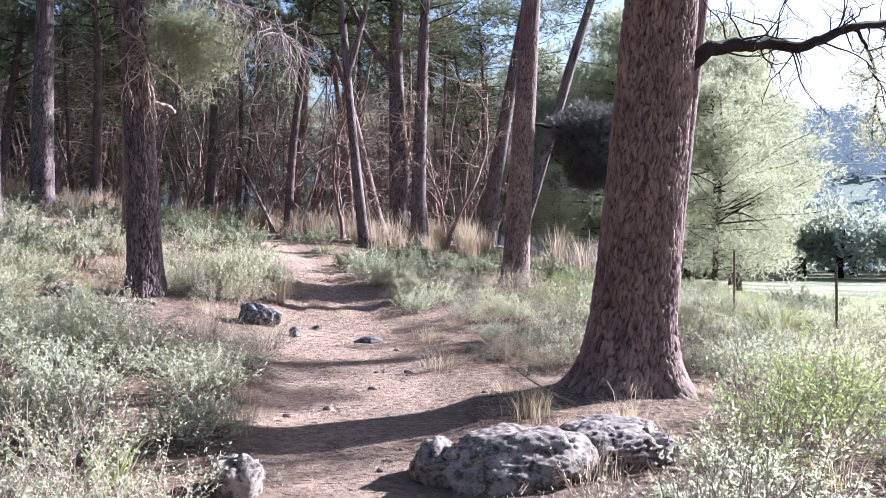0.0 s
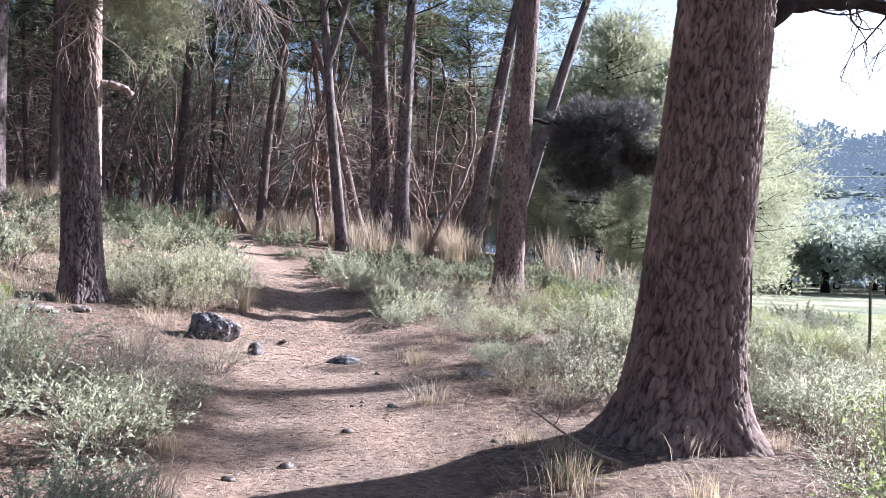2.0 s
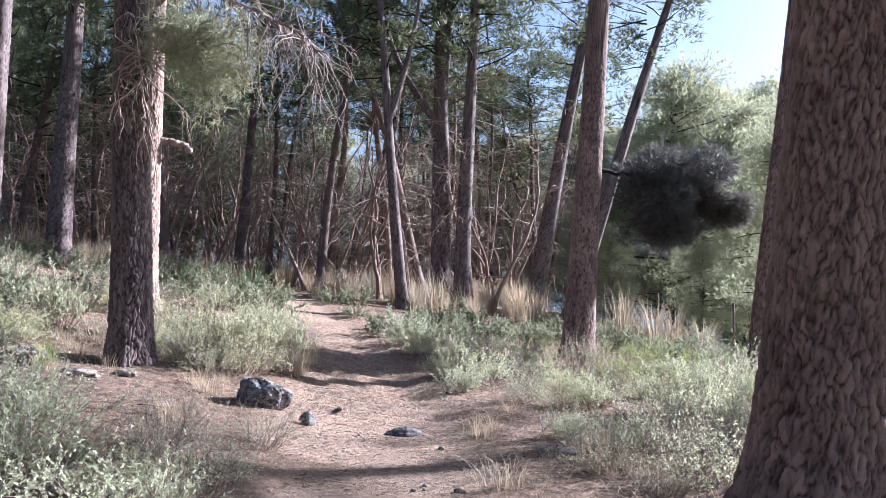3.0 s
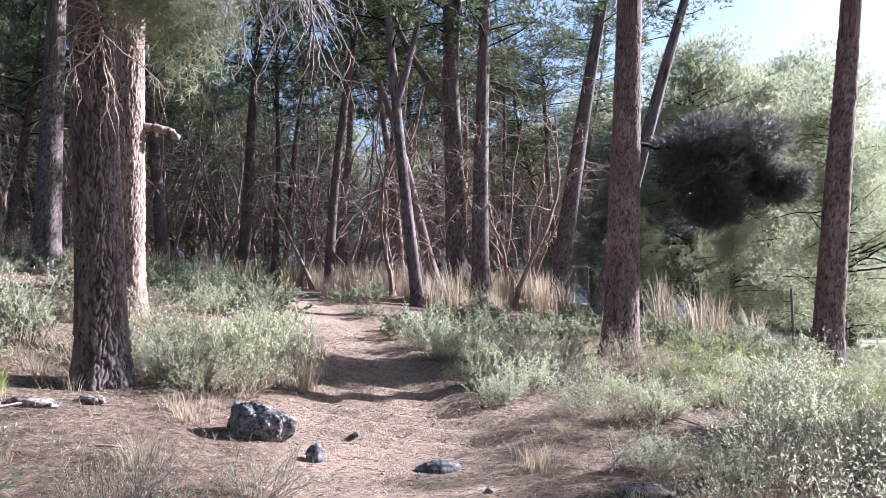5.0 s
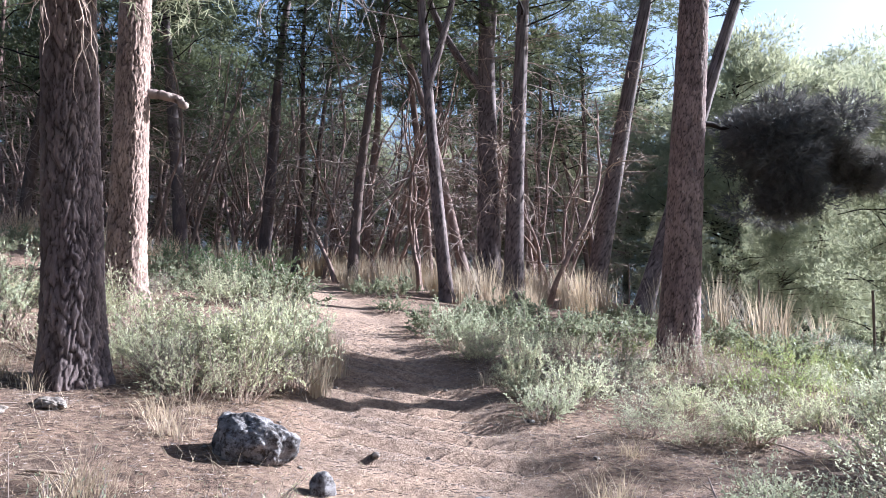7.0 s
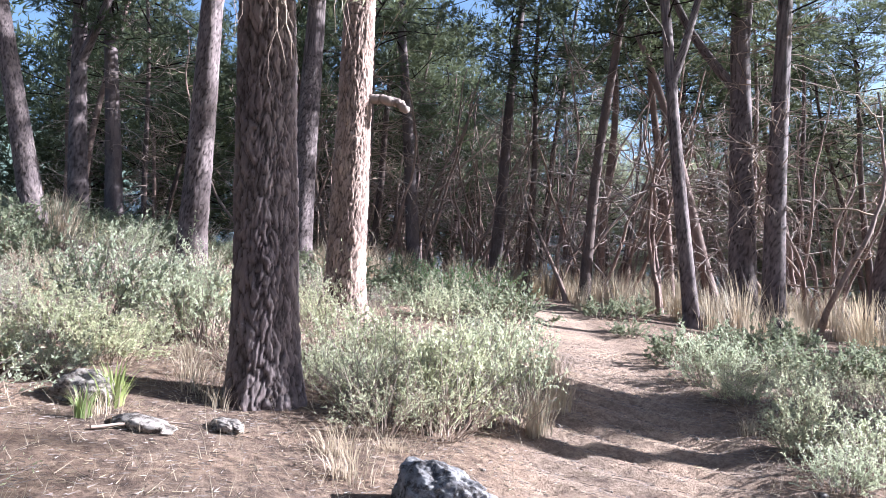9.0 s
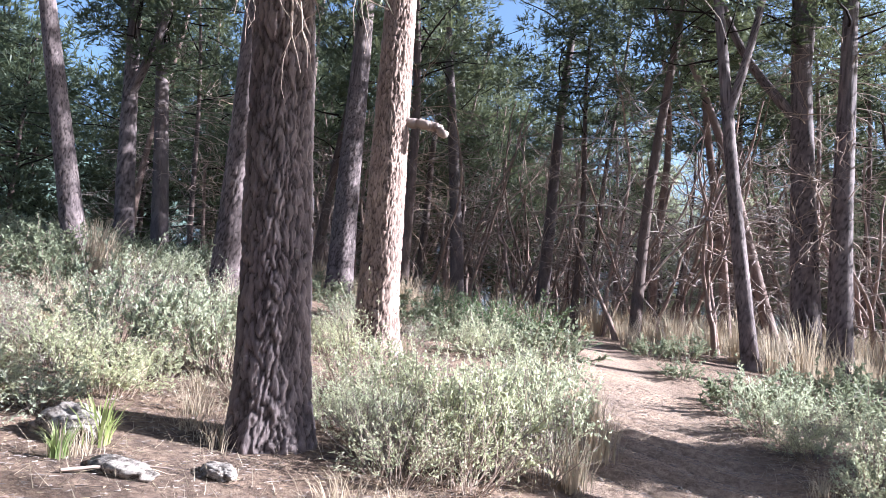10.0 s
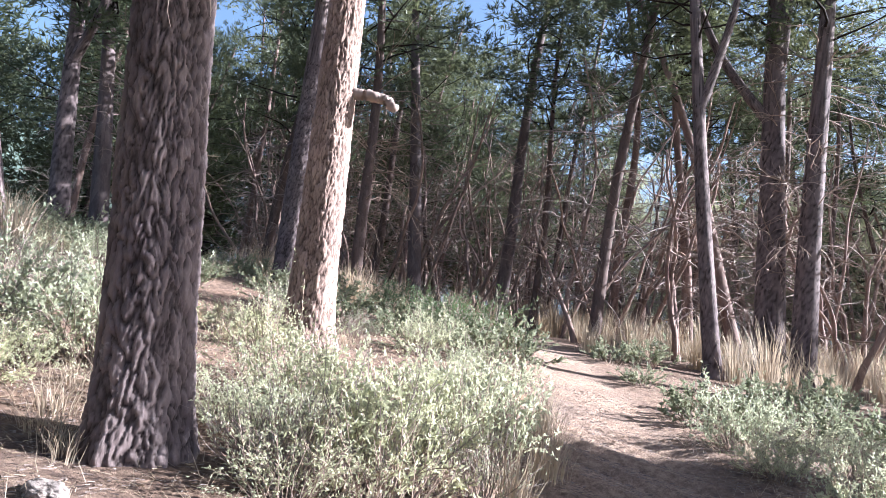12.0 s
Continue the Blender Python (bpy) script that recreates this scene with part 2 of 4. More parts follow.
def path_distance(x, y):
    cx = np.interp(y, PATH[:, 1], PATH[:, 0])
    slope = np.interp(y, (PATH[1:, 1] + PATH[:-1, 1]) / 2, np.diff(PATH[:, 0]) / np.diff(PATH[:, 1]))
    return (x - cx) / np.sqrt(1 + slope ** 2)


def wave(x, y, k, seed):
    r = np.random.default_rng(seed)
    z = 0
    for _ in range(6):
        a, ph, f = r.uniform(0, 6.28), r.uniform(0, 6.28), k * r.uniform(0.6, 1.6)
        z = z + np.sin((x * np.cos(a) + y * np.sin(a)) * f + ph)
    return z / 6


def worn(x, y):
    d = np.abs(path_distance(x, y) + 0.12 * wave(x, y, 2.0, 3))
    width = np.interp(y, [-4, 5, 9, 12, 16, 21, 28, 36], [0.75, 0.6, 0.95, 1.0, 0.85, 0.55, 0.4, 0.3])
    return np.clip((width + 0.25 - d) / 0.4, 0, 1) * np.clip((36 - y) / 4, 0, 1)


def meadow(x, y):
    edge = 8.5 + 0.6 * wave(x, y, 0.5, 5) - 0.25 * np.clip(y - 16, 0, 12)
    field = np.clip((x - edge) / 2.5, 0, 1) * np.clip((x * 1.4 + 26 - np.abs(y - 22)) / 8, 0, 1)
    return np.maximum(field, np.clip((np.hypot(x, y) - 62) / 15, 0, 1))


def ground_z(x, y):
    x, y = np.asarray(x, float), np.asarray(y, float)
    z = 0.088 * (soft(y - 11.6, 1.5) - soft(y - 36, 3)) * (1 - 0.2 / (1 + np.exp(-np.clip(x, -40, 40)))) * (1 - 0.85 / (1 + np.exp(-(x - 9) / 2.0)))
    side = (0.25 + 0.75 / (1 + np.exp(-(y - 4.5) / 2.5))) * (0.42 + 0.58 / (1 + np.exp((y - 26) / 2.5)))
    z = z + 0.16 * (soft(-x - 1.5, 0.6) - 0.6 * soft(-x - 24, 3)) * side
    z = z - 0.13 * (soft(x - 3, 0.8) - soft(x - 12, 3))
    far = np.hypot(x, y)
    z = z + np.clip(far - 160, 0, 420) * 0.27 * (0.8 + 0.2 * np.sin(np.arctan2(x, y) * 5 + 0.6))
    w = worn(x, y)
    near = np.clip((60 - far) / 40, 0, 1)
    z = z + near * (0.05 * wave(x, y, 1.1, 1) + 0.022 * wave(x, y, 4.5, 2) + 0.01 * wave(x, y, 13, 4)) * (1 - 0.6 * w)
    step = (y + 0.25 * x + 0.25 * wave(x, y, 1.3, 9)) / 0.54
    ledge = (step - np.floor(step)) ** 2 * np.clip((y - 10.5) / 1.5, 0, 1) * np.clip((19.5 - y) / 3, 0, 1)
    return z - 0.06 * w - 0.085 * w * ledge


def spaced(lo, hi, step, far):
    core = np.arange(lo, hi + 1e-6, step)
    up, down, s = [hi], [lo], step
    while up[-1] < far:
        s *= 1.16
        up.append(up[-1] + s)
        down.append(down[-1] - s)
    return np.concatenate([down[:0:-1], core, up[1:]])


gx, gy = spaced(-9.0, 9.0, 0.1, 900.0), spaced(1.5, 24.0, 0.1, 900.0)
GX, GY = np.meshgrid(gx, gy, indexing="ij")
gi, gj = np.meshgrid(np.arange(len(gx) - 1), np.arange(len(gy) - 1), indexing="ij")
gi, gj = gi.ravel(), gj.ravel()
gq = np.stack([gi * len(gy) + gj, (gi + 1) * len(gy) + gj, (gi + 1) * len(gy) + gj + 1, gi * len(gy) + gj + 1], -1)
ground = mesh_object("ground", np.stack([GX, GY, ground_z(GX, GY)], -1).reshape(-1, 3), gq, GROUND, smooth=True)
def hill(x, y):
    return np.clip((np.hypot(x, y) - 105) / 20, 0, 1)


for key, fn in (("worn", worn), ("meadow", meadow), ("hill", hill)):
    ground.data.attributes.new(key, "FLOAT", "POINT").data.foreach_set("value", fn(GX, GY).ravel().astype(np.float32))
tagged(ground, "reddish forest floor with a worn footpath and green meadow", "ground", kind="structure")


def gz(x, y):
    return float(ground_z(x, y))


# ---- pines ----
def bark_relief(u, v, around, cell_u, cell_v, seed):
    """Height of plated bark at distances u around and v up the trunk; the plates close round the trunk."""
    nu = max(5, round(around / cell_u))
    su = around / nu
    r = np.random.default_rng(seed)
    table = r.uniform(0.0, 1.0, size=(nu, 512, 2))
    lift = r.uniform(0.0, 1.0, size=(nu, 512))
    turn = u / around * 2 * np.pi
    u = u + cell_u * (0.45 * np.sin(v * 5 + 2 * np.sin(turn * 3)) + 0.22 * np.sin(v * 19 + 3 * np.sin(turn * 5 + v)) + 0.2 * np.sin(v * 47 + 4 * np.sin(turn * 9)))
    v = v + cell_v * (0.2 * np.sin(turn * 4 + 2 * np.sin(v * 3)) + 0.15 * np.sin(turn * 11 + 3 * np.sin(v * 8)))
    cu, cv = np.floor(u / su).astype(int), np.floor(v / cell_v).astype(int)
    f1, f2, hit = np.full(u.shape, 9.0), np.full(u.shape, 9.0), np.zeros(u.shape)
    for du in (-1, 0, 1):
        for dv in (-1, 0, 1):
            a, b = (cu + du) % nu, (cv + dv) % 512
            px = cu + du + table[a, b, 0]
            py = cv + dv + table[a, b, 1]
            d = np.hypot(u / su - px, v / cell_v - py)
            closer = d < f1
            f2 = np.where(closer, f1, np.minimum(f2, d))
            hit = np.where(closer, lift[a, b], hit)
            f1 = np.where(closer, d, f1)
    return np.clip((f2 - f1) / 0.36, 0, 1) ** 0.9 * (0.62 + 0.38 * hit)


def spine(height, lean, sway, seed, n):
    """The middle line of a trunk, from just under the ground."""
    r = np.random.default_rng(seed)
    s = np.linspace(0, 1, n)
    ph, ph2 = r.uniform(0, 6.28, 2)
    x = lean[0] * s + sway * (np.sin(s * 5 + ph) - np.sin(ph)) * s
    y = lean[1] * s + sway * (np.sin(s * 4 + ph2) - np.sin(ph2)) * s
    return np.stack([x, y, -0.25 + s * (height + 0.25)], -1)


def trunk_mesh(pts, r0, r1, flare, fine, mat, parent, seed, plate=(0.075, 0.2), relief=0.022, name="trunk"):
    """Tapered trunk with a root flare and plated bark."""
    p = np.asarray(pts)
    length = np.concatenate([[0], np.cumsum(np.linalg.norm(np.diff(p, axis=0), axis=1))])
    sides, low = fine[1], min(length[-1] * 0.6, 6.5)
    s = np.concatenate([np.arange(0, low, fine[0]), np.linspace(low, length[-1], max(6, int((length[-1] - low) / max(fine[0], 0.3))))])
    rows = len(s)
    c = np.stack([np.interp(s, length, p[:, i]) for i in range(3)], -1)
    t = s / length[-1]
    rad = r0 + (r1 - r0) * t ** 0.85 + flare * np.exp(-np.clip(c[:, 2], 0, 9) / 0.28)
    ang = np.arange(sides) * 2 * np.pi / sides
    A, S = np.meshgrid(ang, s)
    rr = np.repeat(rad[:, None], sides, 1)
    r = np.random.default_rng(seed)
    ph = r.uniform(0, 6.28, 4)
    lobes = 0.035 * np.sin(2 * A + ph[0]) + 0.03 * np.sin(3 * A + ph[1] + S * 0.4) + 0.02 * np.sin(5 * A + ph[2] + S)
    roots = np.exp(-np.clip(c[:, 2], 0, 9) / 0.22)[:, None] * (0.22 * np.sin(4 * A + ph[3]) + 0.12 * np.sin(7 * A + ph[1]))
    rr = rr * (1 + lobes) + flare * roots
    if relief:
        around = 2 * np.pi * r0
        h = bark_relief(A / (2 * np.pi) * around, S, around, plate[0], plate[1], seed)
        h2 = bark_relief(A / (2 * np.pi) * around, S + 3.0, around, plate[0] * 0.45, plate[1] * 0.4, seed + 1)
        rr = rr + relief * (h - 0.7) + relief * 0.35 * (h2 - 0.7)
    v = np.stack([c[:, None, 0] + rr * np.cos(A), c[:, None, 1] + rr * np.sin(A), np.repeat(c[:, 2:3], sides, 1)], -1).reshape(-1, 3)
    i, j = np.meshgrid(np.arange(rows - 1), np.arange(sides), indexing="ij")
    k = (j + 1) % sides
    q = np.stack([i * sides + j, i * sides + k, (i + 1) * sides + k, (i + 1) * sides + j], -1).reshape(-1, 4)
    o = mesh_object(name, v, q, mat, parent, smooth=True)
    # relief height, from which the material paints the fissures darker
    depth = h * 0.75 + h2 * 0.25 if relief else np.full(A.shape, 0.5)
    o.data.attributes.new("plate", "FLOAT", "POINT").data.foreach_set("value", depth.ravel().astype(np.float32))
    return o


def branch(r, start, heading, length, droop, wiggle, n=9):
    """Points of a crooked limb."""
    p = [np.array(start, float)]
    d = unit(np.array(heading, float))
    for i in range(n - 1):
        d = unit(d + r.normal(size=3) * wiggle + np.array([0, 0, droop / n]))
        p.append(p[-1] + d * length / (n - 1))
    return np.array(p)


def needle_spray(soup, r, pts, count, size, width, loose=0.9):
    """Tufts of needles scattered round the line pts."""
    k = r.integers(len(pts) // 3, len(pts), count)
    c = pts[k] + r.normal(size=(count, 3)) * size * loose
    out = unit(c - pts[k] + np.array([0, 0, 0.03]))
    per = 4
    cc = np.repeat(c, per, 0)
    v, t = needles(cc, np.repeat(out, per, 0), r.uniform(0.7, 1.25, len(cc)) * size, width, r, 0.75)
    soup.add(v, t)


def make_lobed_crown(seed, height, radius, low, lobes, tufts, size, width, lobe=0.62):
    """A crown of many uneven clumps of needles on limbs, with gaps between them; its foot is at the origin."""
    r = np.random.default_rng(seed)
    wood, green = Soup(), Soup()
    for i in range(lobes):
        f = low + (1 - low) * ((i + r.uniform()) / lobes) ** 0.85
        t = (f - low) / (1 - low)
        reach = radius * (0.45 + 0.6 * math.sin(math.pi * min(1, 0.3 + 0.72 * t))) * r.uniform(0.1, 1.05)
        a = r.uniform(0, 6.283)
        pts = branch(r, (0, 0, height * f * 0.94), (math.cos(a), math.sin(a), r.uniform(0.0, 0.5)), reach, r.uniform(-0.4, 0.4), 0.14, 7)
        wv, wq = tube(pts, np.linspace(0.026, 0.008, 7) * (1 + reach * 0.2), 4)
        wood.add(wv, q=wq)
        c0 = pts[-1]
        axes = np.array([1.25, 1.25, 0.75]) * lobe * r.uniform(0.7, 1.35)
        c = c0 + unit(r.normal(size=(tufts, 3))) * r.uniform(0.15, 1, (tufts, 1)) ** 0.45 * axes
        out = unit((c - c0) / axes + np.array([0, 0, 0.45]))
        cc = np.repeat(c, 4, 0)
        v, q = needles(cc, np.repeat(out, 4, 0), r.uniform(0.7, 1.3, len(cc)) * size, width, r, 0.55)
        green.add(v, q)
    made = wood.build("branchwork", BARK_THIN, smooth=True), green.build("crown", NEEDLE)
    meshes = [o.data for o in made]
    for o in made:
        bpy.data.objects.remove(o)
    return meshes


def make_dead_twigs(seed, lo, hi, reach, count):
    """Bare, drooping dead branches along the lower stem."""
    r = np.random.default_rng(seed)
    wood = Soup()
    for _ in range(count):
        a, z = r.uniform(0, 6.283), r.uniform(lo, hi)
        ln = reach * r.uniform(0.4, 1.1)
        pts = branch(r, (0, 0, z), (math.cos(a), math.sin(a), r.uniform(-0.2, 0.5)), ln, r.uniform(-1.1, 0.2), 0.2)
        wv, wq = tube(pts, np.linspace(0.02, 0.006, len(pts)), 3)
        wood.add(wv, q=wq)
        for _ in range(6):
            k = r.integers(2, len(pts) - 1)
            sub = branch(r, pts[k], pts[k] - pts[k - 1] + r.normal(size=3) * 0.1, ln * r.uniform(0.25, 0.6), r.uniform(-1.5, 0.1), 0.3, 7)
            wv, wq = ribbon(sub[::2], 0.011, r)
            wood.add(wv, q=wq)
    o = wood.build("dead_branch_tangle", TWIG)
    me = o.data
    bpy.data.objects.remove(o)
    return me


CROWNS = [make_lobed_crown(20 + i, 10.0, 3.3, 0.0, 36, 58, 0.30, 0.024) for i in range(4)]
YOUNG = [make_lobed_crown(30 + i, 9.0, 2.9, 0.06, 60, 52, 0.3, 0.026, 0.75) for i in range(3)]
DENSE = [make_lobed_crown(35 + i, 9.0, 2.9, 0.04, 100, 140, 0.2, 0.014, 0.8) for i in range(2)]
DEAD = [make_dead_twigs(40 + i, 0.0, 6.0, 2.1, 48) for i in range(3)]


def part_of(mesh, name, parent, m, mat=None):
    o = new(name, mesh)
    o.parent = parent
    o.matrix_basis = m
    if mat is not None:
        o.material_slots[0].link = "OBJECT"
        o.material_slots[0].material = mat
    return o


def pine(x, y, r0, height, lean=(0, 0), sway=0.15, seed=1, fine=(0.12, 14), mat=None, crown_at=0.55, crown=1.0, dead=(0.25, 0.6), flare=0.05, label="", relief=0.0, plate=(0.075, 0.2), group="pines of the grove", stems=()):
    t = thing("pine_tree", pose(x, y, gz(x, y)), label or "slender pine tree with dark bark and a high crown", "tree", group)
    pts = spine(height, lean, sway, seed, 40)
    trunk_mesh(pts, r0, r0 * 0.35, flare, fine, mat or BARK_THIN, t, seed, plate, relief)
    r = np.random.default_rng(seed + 500)

    def on_stem(line, f):
        return line[min(len(line) - 1, int(f * (len(line) - 1)))]

    for (f, dx, dy, dz, rr) in stems:
        base = on_stem(pts, f)
        s = np.linspace(0, 1, 24)[:, None]
        line = base + s * np.array([dx, dy, dz]) + np.sin(s * 2.6) * np.array([dx, dy, 0]) * 0.25
        trunk_mesh(line, rr, rr * 0.4, 0, fine, mat or BARK_THIN, t, seed + 7, plate, relief, "stem")
    if crown > 0:
        wood, green = CROWNS[seed % 4]
        top = on_stem(pts, crown_at)
        k = (height - top[2] + 1.0) / 10.0
        m = Matrix.LocRotScale(Vector(top), Euler((0, 0, r.uniform(0, 6.28))), Vector((crown, crown, k)))
        part_of(wood, "branchwork", t, m)
        part_of(green, "crown", t, m)
    if dead:
        top = on_stem(pts, dead[0])
        k = (dead[1] - dead[0]) * height / 6.0
        part_of(DEAD[seed % 3], "dead_branch_tangle", t, Matrix.LocRotScale(Vector(top), Euler((0, 0, r.uniform(0, 6.28))), Vector((1, 1, k))))
    return t


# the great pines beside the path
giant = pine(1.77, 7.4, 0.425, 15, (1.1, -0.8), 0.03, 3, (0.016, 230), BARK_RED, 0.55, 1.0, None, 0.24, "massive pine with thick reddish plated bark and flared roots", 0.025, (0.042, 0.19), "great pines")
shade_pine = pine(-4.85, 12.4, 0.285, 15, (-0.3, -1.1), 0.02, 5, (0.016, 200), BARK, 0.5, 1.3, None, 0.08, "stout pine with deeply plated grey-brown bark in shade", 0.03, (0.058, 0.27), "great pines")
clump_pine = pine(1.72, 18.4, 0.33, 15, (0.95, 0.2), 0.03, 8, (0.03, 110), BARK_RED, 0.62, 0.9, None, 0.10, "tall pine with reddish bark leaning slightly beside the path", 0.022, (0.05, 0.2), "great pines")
stub_pine = pine(-6.88, 17.0, 0.305, 16, (-0.1, 0.1), 0.03, 11, (0.024, 140), BARK_SUNLIT, 0.5, 1.3, None, 0.10, "sunlit pine with reddish plated bark and a broken stub", 0.026, (0.048, 0.22), "great pines")
pine(-13.5, 25.5, 0.40, 16, (0.1, 0.0), 0.08, 14, (0.04, 80), BARK, 0.5, 1.2, None, 0.08, "tall dark pine behind the sunlit one", 0.022, (0.085, 0.22), "great pines")
pine(5.48, 18.7, 0.3, 14, (1.6, 0.1), 0.05, 17, (0.04, 80), BARK_RED, 0.68, 0.75, None, 0.10, "tall pine at the edge of the meadow", 0.022, (0.08, 0.21), "great pines")
# out of view; added where its crown throws shade on the path
pine(14.0, 17.8, 0.3, 15, (0.3, 0.0), 0.1, 18, (0.2, 16), BARK_RED, 0.4, 0.9, None, 0.08, "unseen tall pine added on the meadow so its crown shades the path", group="great pines")
# unseen pines added behind and on the uphill side, to dim the sky light on the trunks
for i, (x, y) in enumerate([(-7, -2), (-10, 2), (-13, 6), (-5, -7), (-11, -5), (-17, 1), (-1, -10), (-16, -9), (4, -8), (-8, -13), (9, -11), (-21, 7), (1, -15), (-6, 2.5), (6, -14), (-19, -4)]):
    pine(x, y, 0.3, 14, (0.3, 0.2), 0.15, 600 + i, (0.4, 10), BARK_THIN, 0.3, 1.35, None, 0.06, "unseen pine added behind and uphill to block sky light")
# grove along the path
pine(1.6, 31.5, 0.37, 15, (2.85, -0.1), 0.12, 19, (0.08, 36), BARK, 0.66, 0.75, (0.3, 0.6), 0.12, "dark pine leaning strongly towards the meadow", 0.012)
pine(2.35, 26.6, 0.27, 13, (4.3, 0.2), 0.12, 20, (0.08, 36), BARK, 0.66, 0.75, None, 0.12, "dark pine leaning strongly towards the meadow", 0.012)
pine(-2.7, 26.5, 0.21, 15, (-1.75, -0.1), 0.12, 21, (0.08, 30), BARK, 0.5, 0.9, None, 0.05, "slender forked pine leaning back", 0.01, stems=((0.42, 0.9, 0.0, 5.0, 0.13),))
pine(-1.7, 29.2, 0.40, 15, (-0.1, 0.1), 0.08, 22, (0.08, 36), BARK, 0.55, 1.0, (0.22, 0.6), 0.1, "forked dark pine with a second stem", 0.012, stems=((0.46, -1.9, 0.0, 4.2, 0.19), (0.5, 0.35, 0.0, 6.0, 0.2)))
pine(-0.95, 28.6, 0.33, 15, (0.25, -0.1), 0.1, 23, (0.08, 36), BARK, 0.55, 1.0, (0.22, 0.6), 0.1, "dark pine standing close to a forked one", 0.012, stems=((0.03, -0.75, 0.25, 1.7, 0.10),))
pine(-10.6, 34.0, 0.26, 14, (1.3, 0.1), 0.2, 24, (0.12, 24), BARK, 0.55, 1.0, (0.2, 0.55), 0.06)
pine(-12.6, 31.5, 0.26, 15, (-1.5, 0.0), 0.1, 25, (0.12, 24), BARK, 0.55, 1.0, (0.2, 0.55), 0.06)
pine(-11.1, 18.4, 0.30, 14, (0.42, 0.0), 0.15, 26, (0.05, 60), BARK, 0.5, 1.1, None, 0.08, "grey pine leaning slightly on the slope", 0.018)
pine(-15.4, 18.6, 0.28, 14, (-4.6, -0.4), 0.15, 27, (0.05, 60), BARK, 0.5, 1.1, None, 0.08, "grey pine leaning outwards on the slope", 0.018)
pine(-20.0, 23.6, 0.32, 14, (-2.6, 0.0), 0.25, 28, (0.1, 30), BARK, 0.45, 1.1, None, 0.06, "forked grey pine on the slope", 0.01, stems=((0.4, 1.5, 0.0, 4.5, 0.18),))
pine(-20.3, 25.2, 0.3, 14, (-1.8, 0.0), 0.25, 29, (0.1, 30), BARK, 0.45, 1.1)
rg = np.random.default_rng(77)
placed = [(-2.7, 26.5), (-1.7, 29.2), (-0.95, 28.6), (1.75, 30), (-10.6, 34), (-12.6, 31.5), (2.35, 26.6)]
for i in range(500):
    if len(placed) > 78:
        break
    y = rg.uniform(27, 60)
    x = rg.uniform(-0.85 * y - 4, 0.05 * y + 1)
    if abs(float(path_distance(x, y))) < 1.5 and y < 36 or any(math.hypot(x - a, y - b) < 1.4 for a, b in placed):
        continue
    placed.append((x, y))
    pine(x, y, rg.uniform(0.09, 0.21), rg.uniform(10, 15), (rg.normal() * 1.6, rg.normal() * 0.6), rg.uniform(0.15, 0.5), 100 + i, (0.2, 12), BARK_THIN if i % 3 else BARK_RED, (rg.uniform(0.4, 0.5) if x < -9 else rg.uniform(0.58, 0.7)) if y < 46 else rg.uniform(0.2, 0.4), rg.uniform(0.75, 1.05), (rg.uniform(0.08, 0.16), 0.55), 0.04)


def thin_pine(x, y, seed, stems, height):
    """A clump of thin crooked stems, bare below, with dead branches."""
    t = thing("thin_pine", pose(x, y, gz(x, y)), "thin crooked pine stems with bare dead branches", "tree", "thin pines of the grove")
    r = np.random.default_rng(seed)
    for k in range(stems):
        bare = Soup()
        a, h = r.uniform(0, 6.283), height * r.uniform(0.7, 1.1)
        spread = r.uniform(0.3, 1.6)
        line = branch(r, (0.12 * math.cos(a), 0.12 * math.sin(a), -0.2), (spread * math.cos(a) * 0.3, spread * math.sin(a) * 0.2, 1.0), h, 1.2, 0.13, 18)
        u = np.linspace(0, 17, 52)
        line = np.stack([np.interp(u, np.arange(18), line[:, c]) for c in range(3)], -1)
        # most stems take the lighter bark, which paints their sunlit sides
        stem = trunk_mesh(line, r.uniform(0.055, 0.105), 0.025, 0.03, (0.25, 8), (BARK_SUNLIT, BARK_SUNLIT, BARK_RED)[(seed + k) % 3], t, seed + k, relief=0, name="stem")
        for _ in range(9):
            j = r.integers(8, 48)
            b = r.uniform(0, 6.283)
            sub = branch(r, line[j], (math.cos(b), math.sin(b), r.uniform(-0.2, 0.9)), r.uniform(0.7, 2.2), r.uniform(-0.6, 0.5), 0.26, 8)
            v, q = tube(sub, np.linspace(0.026, 0.006, 8), 4)
            bare.add(v, q=q)
            for _ in range(3):
                w = branch(r, sub[r.integers(2, 7)], r.normal(size=3) + np.array([0, 0, 0.1]), r.uniform(0.3, 0.9), r.uniform(-1.2, 0.2), 0.3, 6)
                v, q = ribbon(w, 0.01, r)
                bare.add(v, q=q)
        tagged(bare.build("dead_branch_tangle", TWIG, stem), "tangle of bare grey-brown twigs", kind="stuff")


for i in range(900):
    if len(placed) > 190:
        break
    y = rg.uniform(28.5, 56)
    x = rg.uniform(-0.72 * y + 2, 0.03 * y + 1.5)
    if abs(float(path_distance(x, y))) < 1.2 and y < 36 or any(math.hypot(x - a, y - b) < 0.85 for a, b in placed):
        continue
    placed.append((x, y))
    thin_pine(x, y, 1000 + i * 5, 1 + i % 3, rg.uniform(7, 11))


